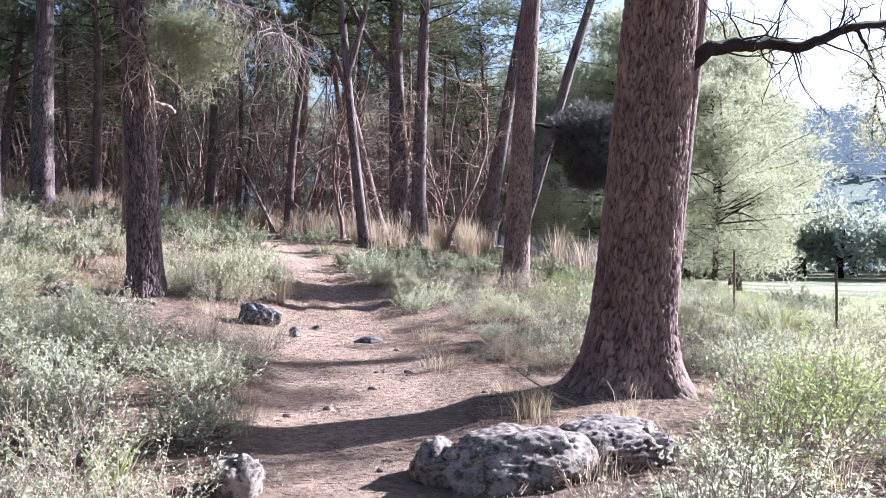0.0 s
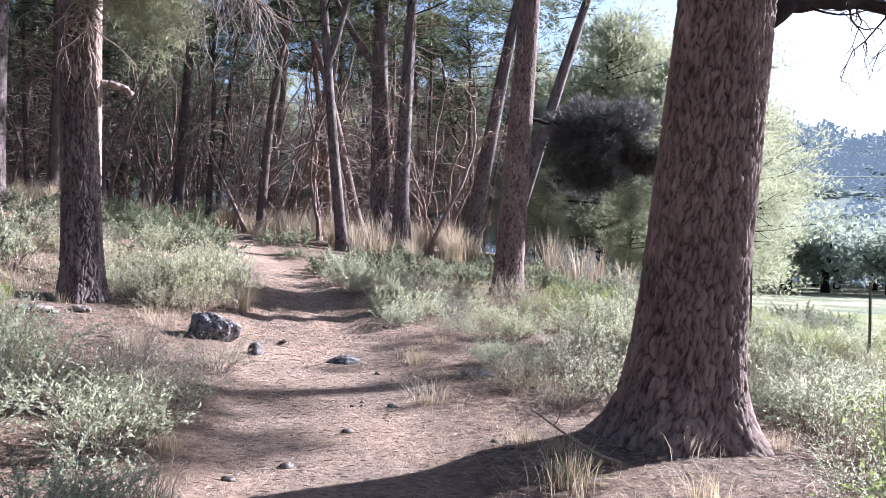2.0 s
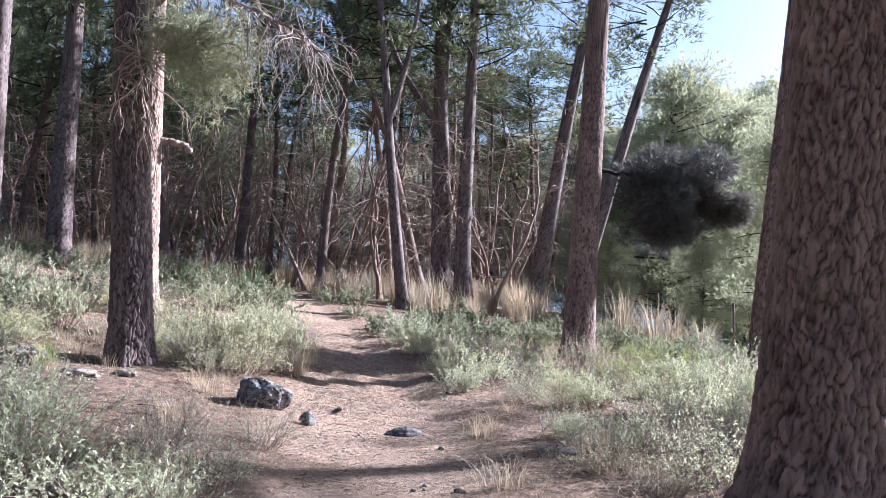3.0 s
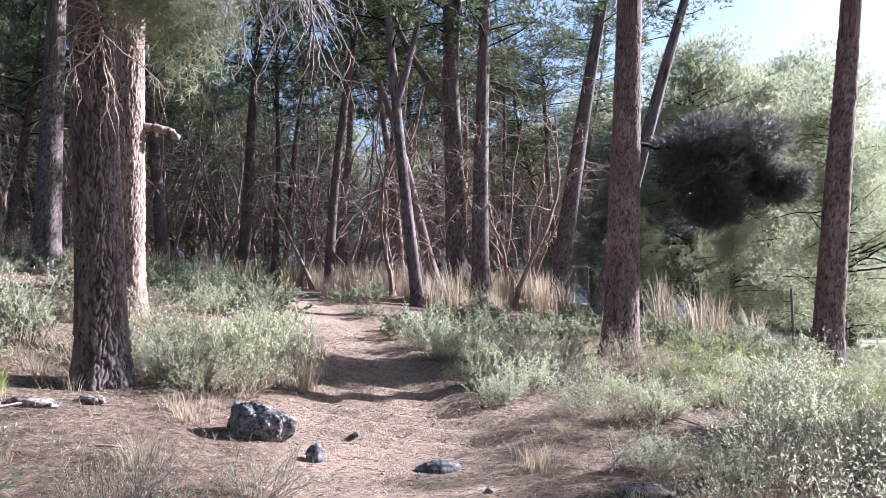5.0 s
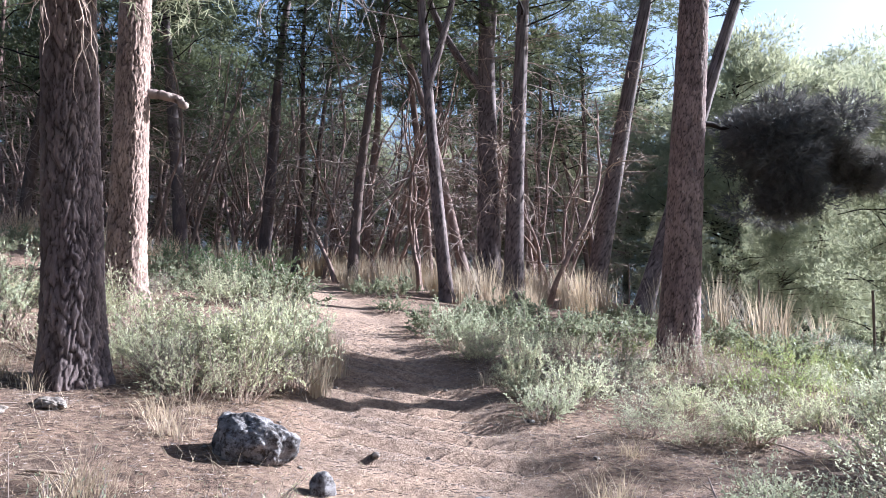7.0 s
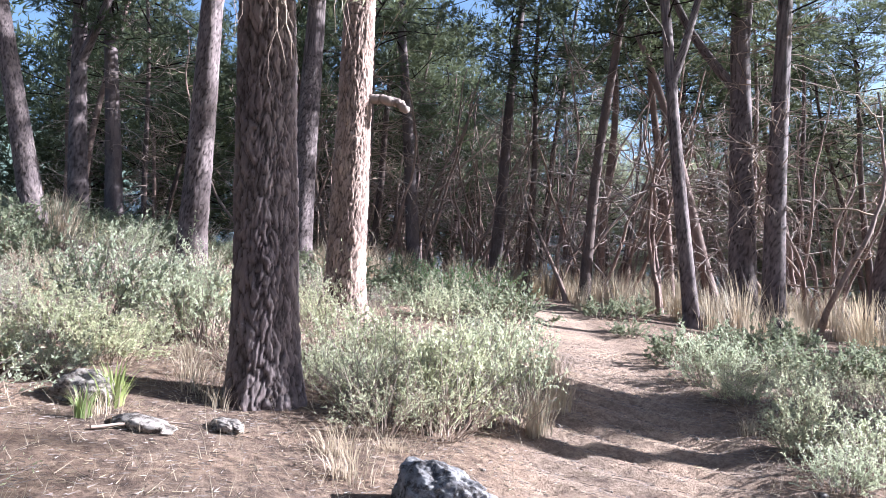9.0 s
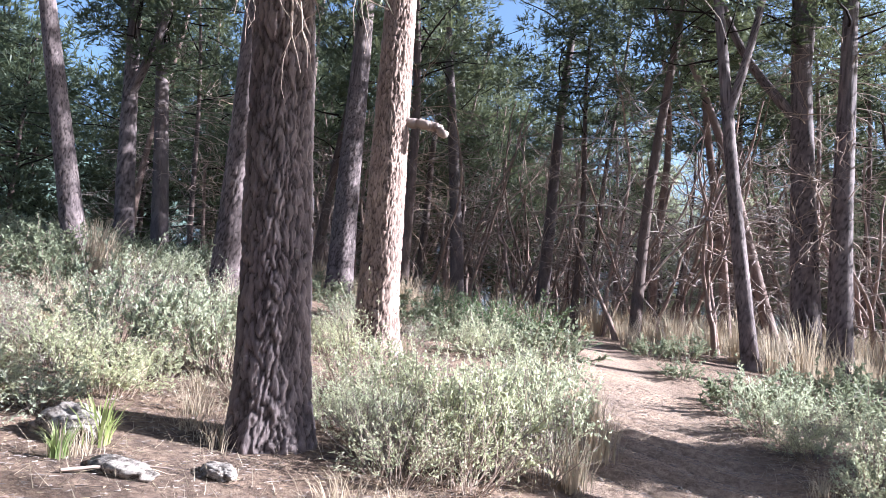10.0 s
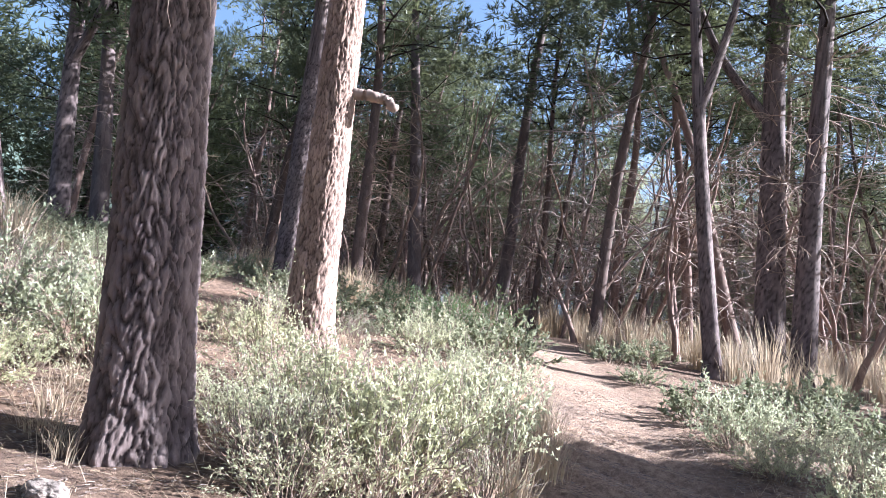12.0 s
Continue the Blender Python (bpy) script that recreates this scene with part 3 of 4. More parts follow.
def young_pine(x, y, scale, seed, wide=1.0, mat=None):
    t = thing("young_pine", pose(x, y, gz(x, y)), "bushy pine with foliage reaching near the ground", "tree", "bushy pines")
    trunk_mesh(spine(9 * scale, (0.2, 0), 0.1, seed, 20), 0.16 * scale, 0.03, 0.03, (0.25, 10), BARK_THIN, t, seed, relief=0)
    wood, green = YOUNG[seed % 3] if mat else DENSE[seed % 2]
    m = Matrix.LocRotScale(Vector((0, 0, 0.4)), Euler((0, 0, seed * 1.3)), Vector((scale * wide, scale * wide, scale)))
    part_of(wood, "branchwork", t, m)
    part_of(green, "crown", t, m, mat or NEEDLE_LIGHT)


for i, (x, y, s) in enumerate([(14.8, 38, 1.3), (17.0, 52, 1.8), (11.5, 50, 1.9), (6.5, 58, 1.7), (9.5, 37, 0.6), (-1.5, 56, 1.2), (17.5, 46, 1.0), (5.0, 34, 0.4), (-1.5, 46, 0.8), (-6.0, 50, 0.9), (-12, 62, 1.4), (3.0, 45, 0.6), (9.5, 57, 1.6), (2.5, 62, 1.5), (10.2, 28.5, 0.85), (16, 64, 2.2), (21, 60, 2.2), (24.5, 63, 2.1)]):
    young_pine(x, y, s, i)
for i, (x, y, s) in enumerate([(-1, 66, 1.5), (-8, 68, 1.6), (-15, 67, 1.5), (-21, 66, 1.6), (-28, 61, 1.7), (-35, 59, 1.6), (-42, 54, 1.7), (-48, 48, 1.6), (-24, 48, 1.1), (-55, 30, 1.7), (-31, 41, 1.2), (-50, 40, 1.7), (-36, 30, 1.3), (-30, 23, 1.1), (-42, 22, 1.5), (-18, 61, 1.3), (-27, 56, 1.3), (-38, 47, 1.5), (-34, 36, 1.3), (-29, 47, 1.9), (-38, 40, 1.9), (-21, 54, 1.9), (-47, 35, 1.9)]):
    young_pine(x, y, s, i + 20, 1.15, NEEDLE)


# single limbs of the great pines
def limb(tree, name, pts, r0, r1, twigs, seed, mat=BARK_THIN, needle=None, label="", tufts=60, size=0.16, width=0.008, droop=(-1.2, 0.1), longest=1.0):
    """A limb along pts with side twigs, given in world metres; needles hang on it where asked for."""
    r = np.random.default_rng(seed)
    base = np.array(tree.matrix_world.translation)
    p = np.asarray(pts, float) - base
    u = np.linspace(0, len(p) - 1, 40)
    p = np.stack([np.interp(u, np.arange(len(p)), p[:, k]) for k in range(3)], -1)
    p[3:] += np.cumsum(r.normal(size=(37, 3)) * 0.012, axis=0)
    wood, green = Soup(), Soup()
    v, q = tube(p, np.linspace(r0, r1, 40), 9)
    wood.add(v, q=q)
    for _ in range(twigs):
        k = r.integers(10, 39)
        ln = r.uniform(0.3, longest)
        sub = branch(r, p[k], (p[k] - p[k - 1]) * 12 + r.normal(size=3) * 0.6, ln, r.uniform(*droop), 0.28, 8)
        v, q = tube(sub, np.linspace(0.011, 0.003, 8), 4)
        wood.add(v, q=q)
        if needle:
            needle_spray(green, r, sub, tufts, size, width)
        for _ in range(3):
            j = r.integers(2, 7)
            tip = branch(r, sub[j], sub[j] - sub[j - 1] + r.normal(size=3) * 0.08, ln * 0.5, r.uniform(*droop), 0.35, 6)
            v, q = tube(tip, np.linspace(0.005, 0.002, 6), 3)
            wood.add(v, q=q)
            if needle:
                needle_spray(green, r, tip, tufts // 2, size, width)
    o = wood.build(name, mat, tree, label, smooth=True)
    if needle:
        green.build("needle_spray", needle, o)
    return o


limb(giant, "limb", [(2.1, 7.3, 3.0), (2.6, 7.4, 3.3), (3.1, 7.6, 3.45), (3.7, 7.8, 3.5), (4.3, 8.0, 3.72), (5.4, 8.4, 4.0)], 0.085, 0.035, 34, 901, BARK, label="bare grey limb with drooping twigs")
limb(shade_pine, "limb", [(-4.9, 12.2, 5.3), (-4.3, 12.0, 5.5), (-3.7, 11.8, 5.4), (-3.1, 11.6, 5.1), (-2.6, 11.5, 4.8), (-2.2, 11.4, 4.4)], 0.045, 0.012, 80, 902, TWIG, None, "long drooping half-dead limb with bare hanging twigs", droop=(-2.8, -0.9), longest=1.5)
limb(shade_pine, "limb", [(-4.9, 12.1, 5.0), (-4.3, 11.8, 4.9), (-3.8, 11.7, 4.7), (-3.4, 11.6, 4.5)], 0.035, 0.012, 26, 906, TWIG, NEEDLE_LIGHT, "drooping limb with pale green needles", 42, 0.13, 0.005, (-2.0, -0.4), 0.8)
limb(shade_pine, "limb", [(-4.95, 12.05, 5.0), (-4.75, 11.75, 4.6), (-4.65, 11.6, 4.1)], 0.025, 0.008, 22, 903, TWIG, label="bare dead twigs hanging on the trunk", droop=(-2.4, -0.6))
limb(stub_pine, "broken_stub", [(-6.95, 17.0, 4.55), (-6.55, 17.15, 4.72), (-6.25, 17.3, 4.74), (-6.08, 17.4, 4.55)], 0.085, 0.06, 0, 904, TWIG, label="pale broken branch stub")
limb(clump_pine, "limb", [(1.85, 18.5, 4.35), (2.4, 18.8, 4.5), (3.2, 19.2, 4.4), (4.0, 19.5, 4.3)], 0.06, 0.02, 6, 905, BARK)


def foliage_clump(tree, centre, radii, tufts, seed, size=0.17, width=0.01, lobes=14):
    r = np.random.default_rng(seed)
    base = np.array(tree.matrix_world.translation)
    green = Soup()
    cs = unit(r.normal(size=(lobes, 3))) * r.uniform(0.2, 0.8, (lobes, 1)) * np.array(radii) + np.array(centre) - base
    k = r.integers(0, lobes, tufts)
    c = cs[k] + unit(r.normal(size=(tufts, 3))) * r.uniform(0.2, 1.0, (tufts, 1)) ** 0.5 * np.array(radii) * 0.42
    cc = np.repeat(c, 8, 0)
    v, t = needles(cc, np.repeat(unit(c - cs[k]) + np.array([0.1, 0, 0.25]), 8, 0), r.uniform(0.6, 1.2, len(cc)) * size, width, r, 0.6)
    green.add(v, t)
    return green.build("foliage_clump", NEEDLE_DARK, tree, "dense dark clump of needles")


foliage_clump(clump_pine, (3.85, 19.4, 4.3), (1.4, 1.2, 0.95), 6500, 31, 0.2, 0.009, 30)
foliage_clump(clump_pine, (4.9, 19.5, 3.75), (0.8, 0.8, 0.5), 1800, 32, 0.2, 0.009, 12)
foliage_clump(clump_pine, (3.6, 19.3, 3.2), (1.1, 0.8, 0.5), 1100, 33, 0.22, 0.007, 16)
limb(giant, "limb", [(4.3, 8.0, 3.72), (4.6, 8.2, 3.6), (4.8, 8.3, 3.2), (4.75, 8.4, 2.9)], 0.02, 0.008, 12, 908, BARK, NEEDLE_LIGHT, "thin hanging limb with sparse pale needles", 26, 0.11, 0.004, (-1.4, 0.0), 0.6)


# ---- shrubs, grasses ----
def make_shrub(seed, radius, height, stems, per_stem, leaf, stem_r=0.003, side=4):
    """Meshes of stems and leaves of one shrub with its foot at the origin."""
    r = np.random.default_rng(seed)
    wood, green = Soup(), Soup()
    for _ in range(stems):
        a, f = r.uniform(0, 6.283), r.uniform(0.05, 1.0) ** 0.6
        foot = np.array([math.cos(a), math.sin(a), 0]) * radius * 0.35 * f
        end_h = height * r.choice([r.uniform(0.45, 1.0), r.uniform(0.8, 1.4)], p=[0.75, 0.25]) * (1 - 0.35 * f * f)
        reach = np.array([math.cos(a), math.sin(a), 0]) * radius * f
        ln = math.hypot(end_h, radius * f * 0.65)
        pts = branch(r, foot, (reach - foot) + np.array([0, 0, end_h * 1.1]), ln, r.uniform(-0.3, 0.6), 0.17, 7)
        v, q = tube(pts[::2], np.linspace(stem_r * 1.6, stem_r * 0.6, 4), 3)
        wood.add(v, q=q)
        lines = [pts[2:]]
        for _ in range(side):
            k = r.integers(2, 6)
            sub = branch(r, pts[k], pts[k] - pts[k - 1] + r.normal(size=3) * ln * 0.09, ln * r.uniform(0.18, 0.42), 0.5, 0.25, 5)
            v, q = ribbon(sub[::2], stem_r * 0.7, r)
            wood.add(v, q=q)
            lines.append(sub)
        if per_stem:
            line = np.concatenate(lines)
            step = np.concatenate([np.gradient(x, axis=0) for x in lines])
            k = r.integers(0, len(line), per_stem)
            c = line[k] + step[k] * r.uniform(-0.5, 0.5, (per_stem, 1))
            v, q = leaves(c, unit(step[k]) + r.normal(size=(per_stem, 3)) * 0.65, r.uniform(0.6, 1.3, per_stem) * leaf[0], r.uniform(0.7, 1.2, per_stem) * leaf[1], r)
            green.add(v, t=q)
    made = [wood.build("brushwood", TWIG)] + ([green.build("foliage", SHRUB)] if per_stem else [])
    meshes = [o.data for o in made]
    for o in made:
        bpy.data.objects.remove(o)
    return meshes


def make_tussock(seed, blades, height, spread, width, mat, arch=0.6, flat=False):
    """One mesh of arching blades."""
    r = np.random.default_rng(seed)
    n, seg = blades, 4
    a = r.uniform(0, 6.283, n)
    out = np.stack([np.cos(a), np.sin(a), np.zeros(n)], -1)
    foot = out * r.uniform(0, 1, (n, 1)) * spread * 0.3 + np.stack([r.normal(size=n), r.normal(size=n), np.zeros(n)], -1) * spread * 0.08
    h = height * r.uniform(0.45, 1.1, n)
    sway = r.uniform(0.1, 1.0, n) * arch * h
    side = np.stack([-np.sin(a), np.cos(a), np.zeros(n)], -1)
    s = np.linspace(0, 1, seg)
    mid = foot[:, None] + out[:, None] * (sway[:, None] * s ** 2)[..., None] + np.array([0, 0, 1.0]) * (h[:, None] * (s - 0.22 * s ** 3 * arch))[..., None]
    w = width * (1 - s ** 2 * 0.92)
    v = np.stack([mid - side[:, None] * w[None, :, None], mid + side[:, None] * w[None, :, None]], 2).reshape(-1, 3)
    i, j = np.meshgrid(np.arange(n), np.arange(seg - 1), indexing="ij")
    b = (i * seg + j) * 2
    q = np.stack([b, b + 1, b + 3, b + 2], -1).reshape(-1, 4)
    o = mesh_object("blades", v, q, mat)
    me = o.data
    bpy.data.objects.remove(o)
    return me


FULL = [make_shrub(200 + i, 0.55, 0.62, 56, 84, (0.031, 0.0085)) for i in range(5)]
AIRY = [make_shrub(210 + i, 0.55, 0.66, 48, 48, (0.028, 0.0072), 0.0026, 6) for i in range(3)]
DRY = [make_shrub(220 + i, 0.5, 0.42, 60, 16, (0.022, 0.005), 0.0022, 7) for i in range(3)]
COARSE = [make_shrub(230 + i, 0.6, 0.6, 26, 60, (0.06, 0.017), 0.005, 1) for i in range(3)]
TUFTS = [make_tussock(240 + i, 120, 0.95, 0.8, 0.006, STRAW, 0.5) for i in range(3)]
LOW_TUFTS = [make_tussock(250 + i, 90, 0.30, 0.6, 0.0028, STRAW, 0.9) for i in range(2)]
GREEN_TUFTS = [make_tussock(255 + i, 120, 0.30, 0.4, 0.004, GRASS, 0.8) for i in range(2)]
STRAPS = make_tussock(260, 46, 0.42, 0.3, 0.011, SHRUB_GREEN, 0.7)
sr = np.random.default_rng(5)
TRUNKS = [(1.77, 7.4, 0.75), (-4.75, 12.3, 0.6), (1.72, 18.4, 0.6), (-6.75, 17, 0.6), (5.6, 18.7, 0.5)]


def shrub(x, y, meshes, scale, tall, label, group, leaf_mat=None, name="shrub"):
    t = thing(name, pose(x, y, gz(x, y) - 0.02, 0, 0, sr.uniform(0, 360)), label, "shrub", group)
    m = Matrix.Diagonal((scale, scale, scale * tall, 1))
    part_of(meshes[0], "brushwood", t, m)
    if len(meshes) > 1:
        part_of(meshes[1], "foliage", t, m, leaf_mat)


def tuft(x, y, mesh, scale, label, group, name="grass_tussock"):
    o = new(name, mesh)
    o.matrix_world = Matrix.LocRotScale((x, y, gz(x, y) - 0.02), Euler((0, 0, sr.uniform(0, 6.28))), Vector((scale, scale, scale * sr.uniform(0.85, 1.15))))
    tagged(o, label, "grass", group)


taken = []


def free(x, y, r, gap=0.46):
    if abs(float(path_distance(x, y))) < float(np.interp(y, [-4, 5, 9, 12, 16, 21, 28, 36], [0.75, 0.62, 0.9, 0.98, 0.85, 0.55, 0.45, 0.3])) + r * 0.75 and y < 33:
        return False
    if any(math.hypot(x - a, y - b) < c + r * 0.5 for a, b, c in TRUNKS + CLEAR):
        return False
    return not any(math.hypot(x - a, y - b) < gap * (r + c) for a, b, c in taken)


CLEAR = [(-4.3, 10.6, 0.95), (-3.2, 10.2, 0.8), (-2.75, 11.2, 0.4), (0.45, 4.8, 0.9), (0.9, 5.6, 0.7), (-1.2, 4.4, 0.35), (0.6, 11.6, 0.7), (0.2, 8.4, 0.6), (-5.4, 11.1, 0.6), (-0.2, 12.6, 0.6)]
PALE, GREEN_L, DRY_L = "pale grey-green bushy shrub with small leaves", "fresh green airy shrub with thin stems", "low dry twiggy shrub with few leaves"
# marked single shrubs
for x, y, meshes, sc, tall, label, grp, mat in [
    (2.25, 4.9, AIRY[0], 1.25, 0.95, GREEN_L, "green shrubs", SHRUB_GREEN),
    (2.9, 5.6, AIRY[1], 1.2, 0.9, GREEN_L, "green shrubs", SHRUB_GREEN),
    (3.2, 4.6, FULL[1], 1.0, 0.9, GREEN_L, "green shrubs", SHRUB_GREEN),
    (1.75, 4.2, AIRY[2], 0.9, 0.8, GREEN_L, "green shrubs", SHRUB_GREEN),
    (0.75, 6.25, AIRY[2], 0.4, 0.7, GREEN_L, "green shrubs", SHRUB_GREEN),
    (-3.6, 13.15, FULL[0], 1.25, 1.15, PALE, "pale shrubs", None),
    (-3.4, 14.4, FULL[2], 1.15, 1.2, PALE, "pale shrubs", None),
    (-3.9, 14.0, FULL[3], 1.2, 1.1, PALE, "pale shrubs", None),
    (-3.75, 12.4, AIRY[0], 1.0, 0.8, PALE, "pale shrubs", None),
    (-4.0, 15.5, FULL[4], 1.2, 1.1, PALE, "pale shrubs", None),
    (-4.35, 13.2, FULL[1], 0.9, 0.9, PALE, "pale shrubs", None),
    (-4.8, 14.1, FULL[2], 1.2, 1.05, PALE, "pale shrubs", None),
    (-5.6, 13.2, DRY[0], 1.4, 1.1, DRY_L, "dry shrubs", None),
    (-4.0, 12.75, DRY[1], 1.2, 1.1, DRY_L, "dry shrubs", None),
    (-5.6, 14.6, AIRY[1], 1.3, 1.0, PALE, "pale shrubs", None),
    (-1.35, 16.8, FULL[0], 0.9, 0.9, PALE, "pale shrubs", None),
    (0.4, 15.7, AIRY[0], 1.1, 0.8, PALE, "pale shrubs", None),
    (-1.75, 5.25, FULL[0], 0.85, 0.8, PALE, "pale shrubs", None),
    (-2.35, 4.7, AIRY[1], 0.95, 0.8, PALE, "pale shrubs", None),
    (-2.8, 5.7, FULL[2], 1.1, 0.85, PALE, "pale shrubs", None),
    (-2.1, 6.5, FULL[3], 1.0, 0.8, PALE, "pale shrubs", None),
    (-3.4, 4.9, FULL[4], 1.0, 0.9, PALE, "pale shrubs", SHRUB_GREEN),
    (-2.15, 7.7, AIRY[2], 0.95, 0.7, PALE, "pale shrubs", None),
    (-3.05, 7.1, FULL[1], 1.15, 0.85, PALE, "pale shrubs", None),
    (-3.9, 6.3, FULL[0], 1.15, 0.9, PALE, "pale shrubs", None),
    (-2.75, 8.5, DRY[2], 1.2, 1.0, DRY_L, "dry shrubs", None),
    (-3.8, 8.2, FULL[3], 1.1, 0.9, PALE, "pale shrubs", None),
    (-4.8, 7.6, FULL[2], 1.2, 0.9, PALE, "pale shrubs", None),
    (-5.4, 8.9, FULL[4], 1.2, 0.9, PALE, "pale shrubs", None),
    (-2.2, 9.4, DRY[0], 1.0, 0.9, DRY_L, "dry shrubs", None),
    (3.3, 6.5, FULL[2], 1.1, 0.85, PALE, "pale shrubs", SHRUB_GREEN),
    (4.2, 7.3, FULL[0], 1.1, 0.85, PALE, "pale shrubs", None),
    (3.5, 8.5, AIRY[1], 1.1, 0.8, PALE, "pale shrubs", None),
    (4.7, 9.2, FULL[3], 1.1, 0.8, PALE, "pale shrubs", None),
    (2.6, 9.7, DRY[1], 1.3, 1.0, DRY_L, "dry shrubs", None),
    (1.55, 9.6, DRY[2], 1.3, 1.1, DRY_L, "dry shrubs", None),
    (0.95, 9.6, DRY[0], 1.1, 0.9, DRY_L, "dry shrubs", None),
    (1.7, 10.9, AIRY[0], 1.1, 0.8, PALE, "pale shrubs", None),
    (2.6, 11.3, FULL[1], 1.0, 0.8, PALE, "pale shrubs", None),
    (-0.75, 15.6, FULL[1], 0.95, 1.0, PALE, "pale shrubs", None),
    (-0.15, 14.6, FULL[3], 1.05, 0.9, PALE, "pale shrubs", None),
    (-3.45, 12.75, DRY[0], 1.2, 1.2, DRY_L, "dry shrubs", None),
    (-3.15, 13.6, DRY[2], 1.1, 1.3, DRY_L, "dry shrubs", None),
    (-4.25, 12.95, DRY[1], 1.2, 1.3, DRY_L, "dry shrubs", None),
    (-0.55, 13.75, FULL[4], 0.75, 0.9, PALE, "pale shrubs", None),
    (0.35, 13.3, AIRY[1], 0.9, 0.75, PALE, "pale shrubs", None),
    (0.95, 14.3, FULL[0], 0.9, 0.8, PALE, "pale shrubs", None),
    (-1.75, 18.0, FULL[2], 1.1, 1.15, PALE, "pale shrubs", None),
    (-6.6, 13.6, FULL[0], 1.5, 1.1, PALE, "pale shrubs", None),
    (-7.6, 13.2, FULL[4], 1.5, 1.1, PALE, "pale shrubs", None),
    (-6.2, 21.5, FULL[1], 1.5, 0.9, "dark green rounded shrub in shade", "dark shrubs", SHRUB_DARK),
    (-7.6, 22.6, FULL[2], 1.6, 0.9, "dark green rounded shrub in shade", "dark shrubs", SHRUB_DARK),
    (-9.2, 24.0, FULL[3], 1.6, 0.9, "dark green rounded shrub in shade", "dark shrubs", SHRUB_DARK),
]:
    shrub(x, y, meshes, sc, tall, label, grp, mat)
    taken.append((x, y, 0.55 * sc))
FAR_WOOD, FAR_LEAF = Soup(), Soup()


def add_far(x, y, scale, tall):
    """Adds one shrub to the joined undergrowth farther off."""
    a = sr.uniform(0, 6.283)
    turn = np.array([[math.cos(a), math.sin(a), 0], [-math.sin(a), math.cos(a), 0], [0, 0, 1]])
    for me, soup in zip(COARSE[len(taken) % 3], (FAR_WOOD, FAR_LEAF)):
        co = np.empty(len(me.vertices) * 3, dtype=np.float32)
        me.vertices.foreach_get("co", co)
        co = (co.reshape(-1, 3) @ turn) * scale * np.array([1, 1, tall]) + np.array([x, y, gz(x, y) - 0.02])
        idx = np.empty(len(me.loops), dtype=np.int32)
        me.loops.foreach_get("vertex_index", idx)
        n = len(me.polygons[0].vertices)
        soup.add(co, **{"t" if n == 3 else "q": idx.reshape(-1, n)})


# the undergrowth on both sides, thinning with distance
for i in range(5200):
    if len(taken) > 345:
        break
    y = sr.uniform(2.2, 26) if i % 3 else sr.uniform(3, 13)
    x = sr.uniform(-0.62 * y - 2.5, 0.62 * y + 2)
    k = sr.uniform()
    sc = sr.uniform(0.65, 1.25) * (1.0 if y < 12 else 1.15)
    if x > 7.5 and k < 0.6 or y > 22 and k < 0.6 or not free(x, y, 0.5 * sc):
        continue
    taken.append((x, y, 0.5 * sc))
    right = x > float(np.interp(y, PATH[:, 1], PATH[:, 0]))
    if y > 19:
        add_far(x, y, sc * 1.1, 0.8)
    elif k < (0.45 if right else 0.25):
        shrub(x, y, DRY[i % 3], sc * 1.1, 1.0, DRY_L, "dry shrubs", SHRUB)
    elif k < 0.62:
        shrub(x, y, AIRY[i % 3], sc, 0.8, PALE, "pale shrubs", SHRUB_GREEN if k > 0.56 else SHRUB)
    else:
        shrub(x, y, FULL[i % 5], sc * 0.95, 0.85, PALE, "pale shrubs", None)
for i in range(900):
    y = sr.uniform(11, 30)
    x = sr.uniform(-1.3 * (y - 6) - 3, -0.62 * y - 1.5)
    sc = sr.uniform(1.0, 1.7)
    if len(taken) > 425:
        break
    if not free(x, y, 0.5 * sc, 0.6):
        continue
    taken.append((x, y, 0.5 * sc))
    add_far(x, y, sc, 0.85)
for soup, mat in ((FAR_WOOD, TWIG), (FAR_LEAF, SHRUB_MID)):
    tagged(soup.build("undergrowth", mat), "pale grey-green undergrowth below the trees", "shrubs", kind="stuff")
STRAW_L = "tall tuft of dry straw-coloured grass"
for i in range(900):
    y = sr.uniform(25.5, 38)
    x = sr.uniform(-0.62 * y - 2, 1.5)
    if abs(float(path_distance(x, y))) > 0.8:
        tuft(x, y, TUFTS[i % 3], sr.uniform(0.8, 1.6), STRAW_L, "dry grass in the grove")
    if i > 170:
        break
for x, y, s in [(3.4, 22.5, 1.5), (4.1, 22.0, 1.6), (4.8, 22.8, 1.5), (3.7, 23.5, 1.6), (5.4, 22.2, 1.3), (2.6, 24.0, 1.4), (0.8, 25.0, 1.0), (1.6, 26.2, 1.1), (-3.05, 14.9, 0.7), (-2.95, 13.7, 0.65), (-3.6, 16.6, 0.6), (-13.5, 17.5, 1.2), (-14.5, 18.4, 1.2), (-16.2, 19.0, 1.2), (-12.2, 19.8, 1.0), (-9.0, 16.5, 0.9)]:
    tuft(x, y, TUFTS[int(x * 10) % 3], s, STRAW_L, "dry grass clumps")
for i in range(150):
    y = sr.uniform(3.5, 18)
    x = sr.uniform(-0.6 * y - 1, 0.6 * y + 1)
    if abs(float(path_distance(x, y))) > 0.75:
        green = x > 4.5
        tuft(x, y, (GREEN_TUFTS if green else LOW_TUFTS)[i % 2], sr.uniform(0.6, 1.2), "low tuft of green grass" if green else "low tuft of dry grass", "low grass tufts")
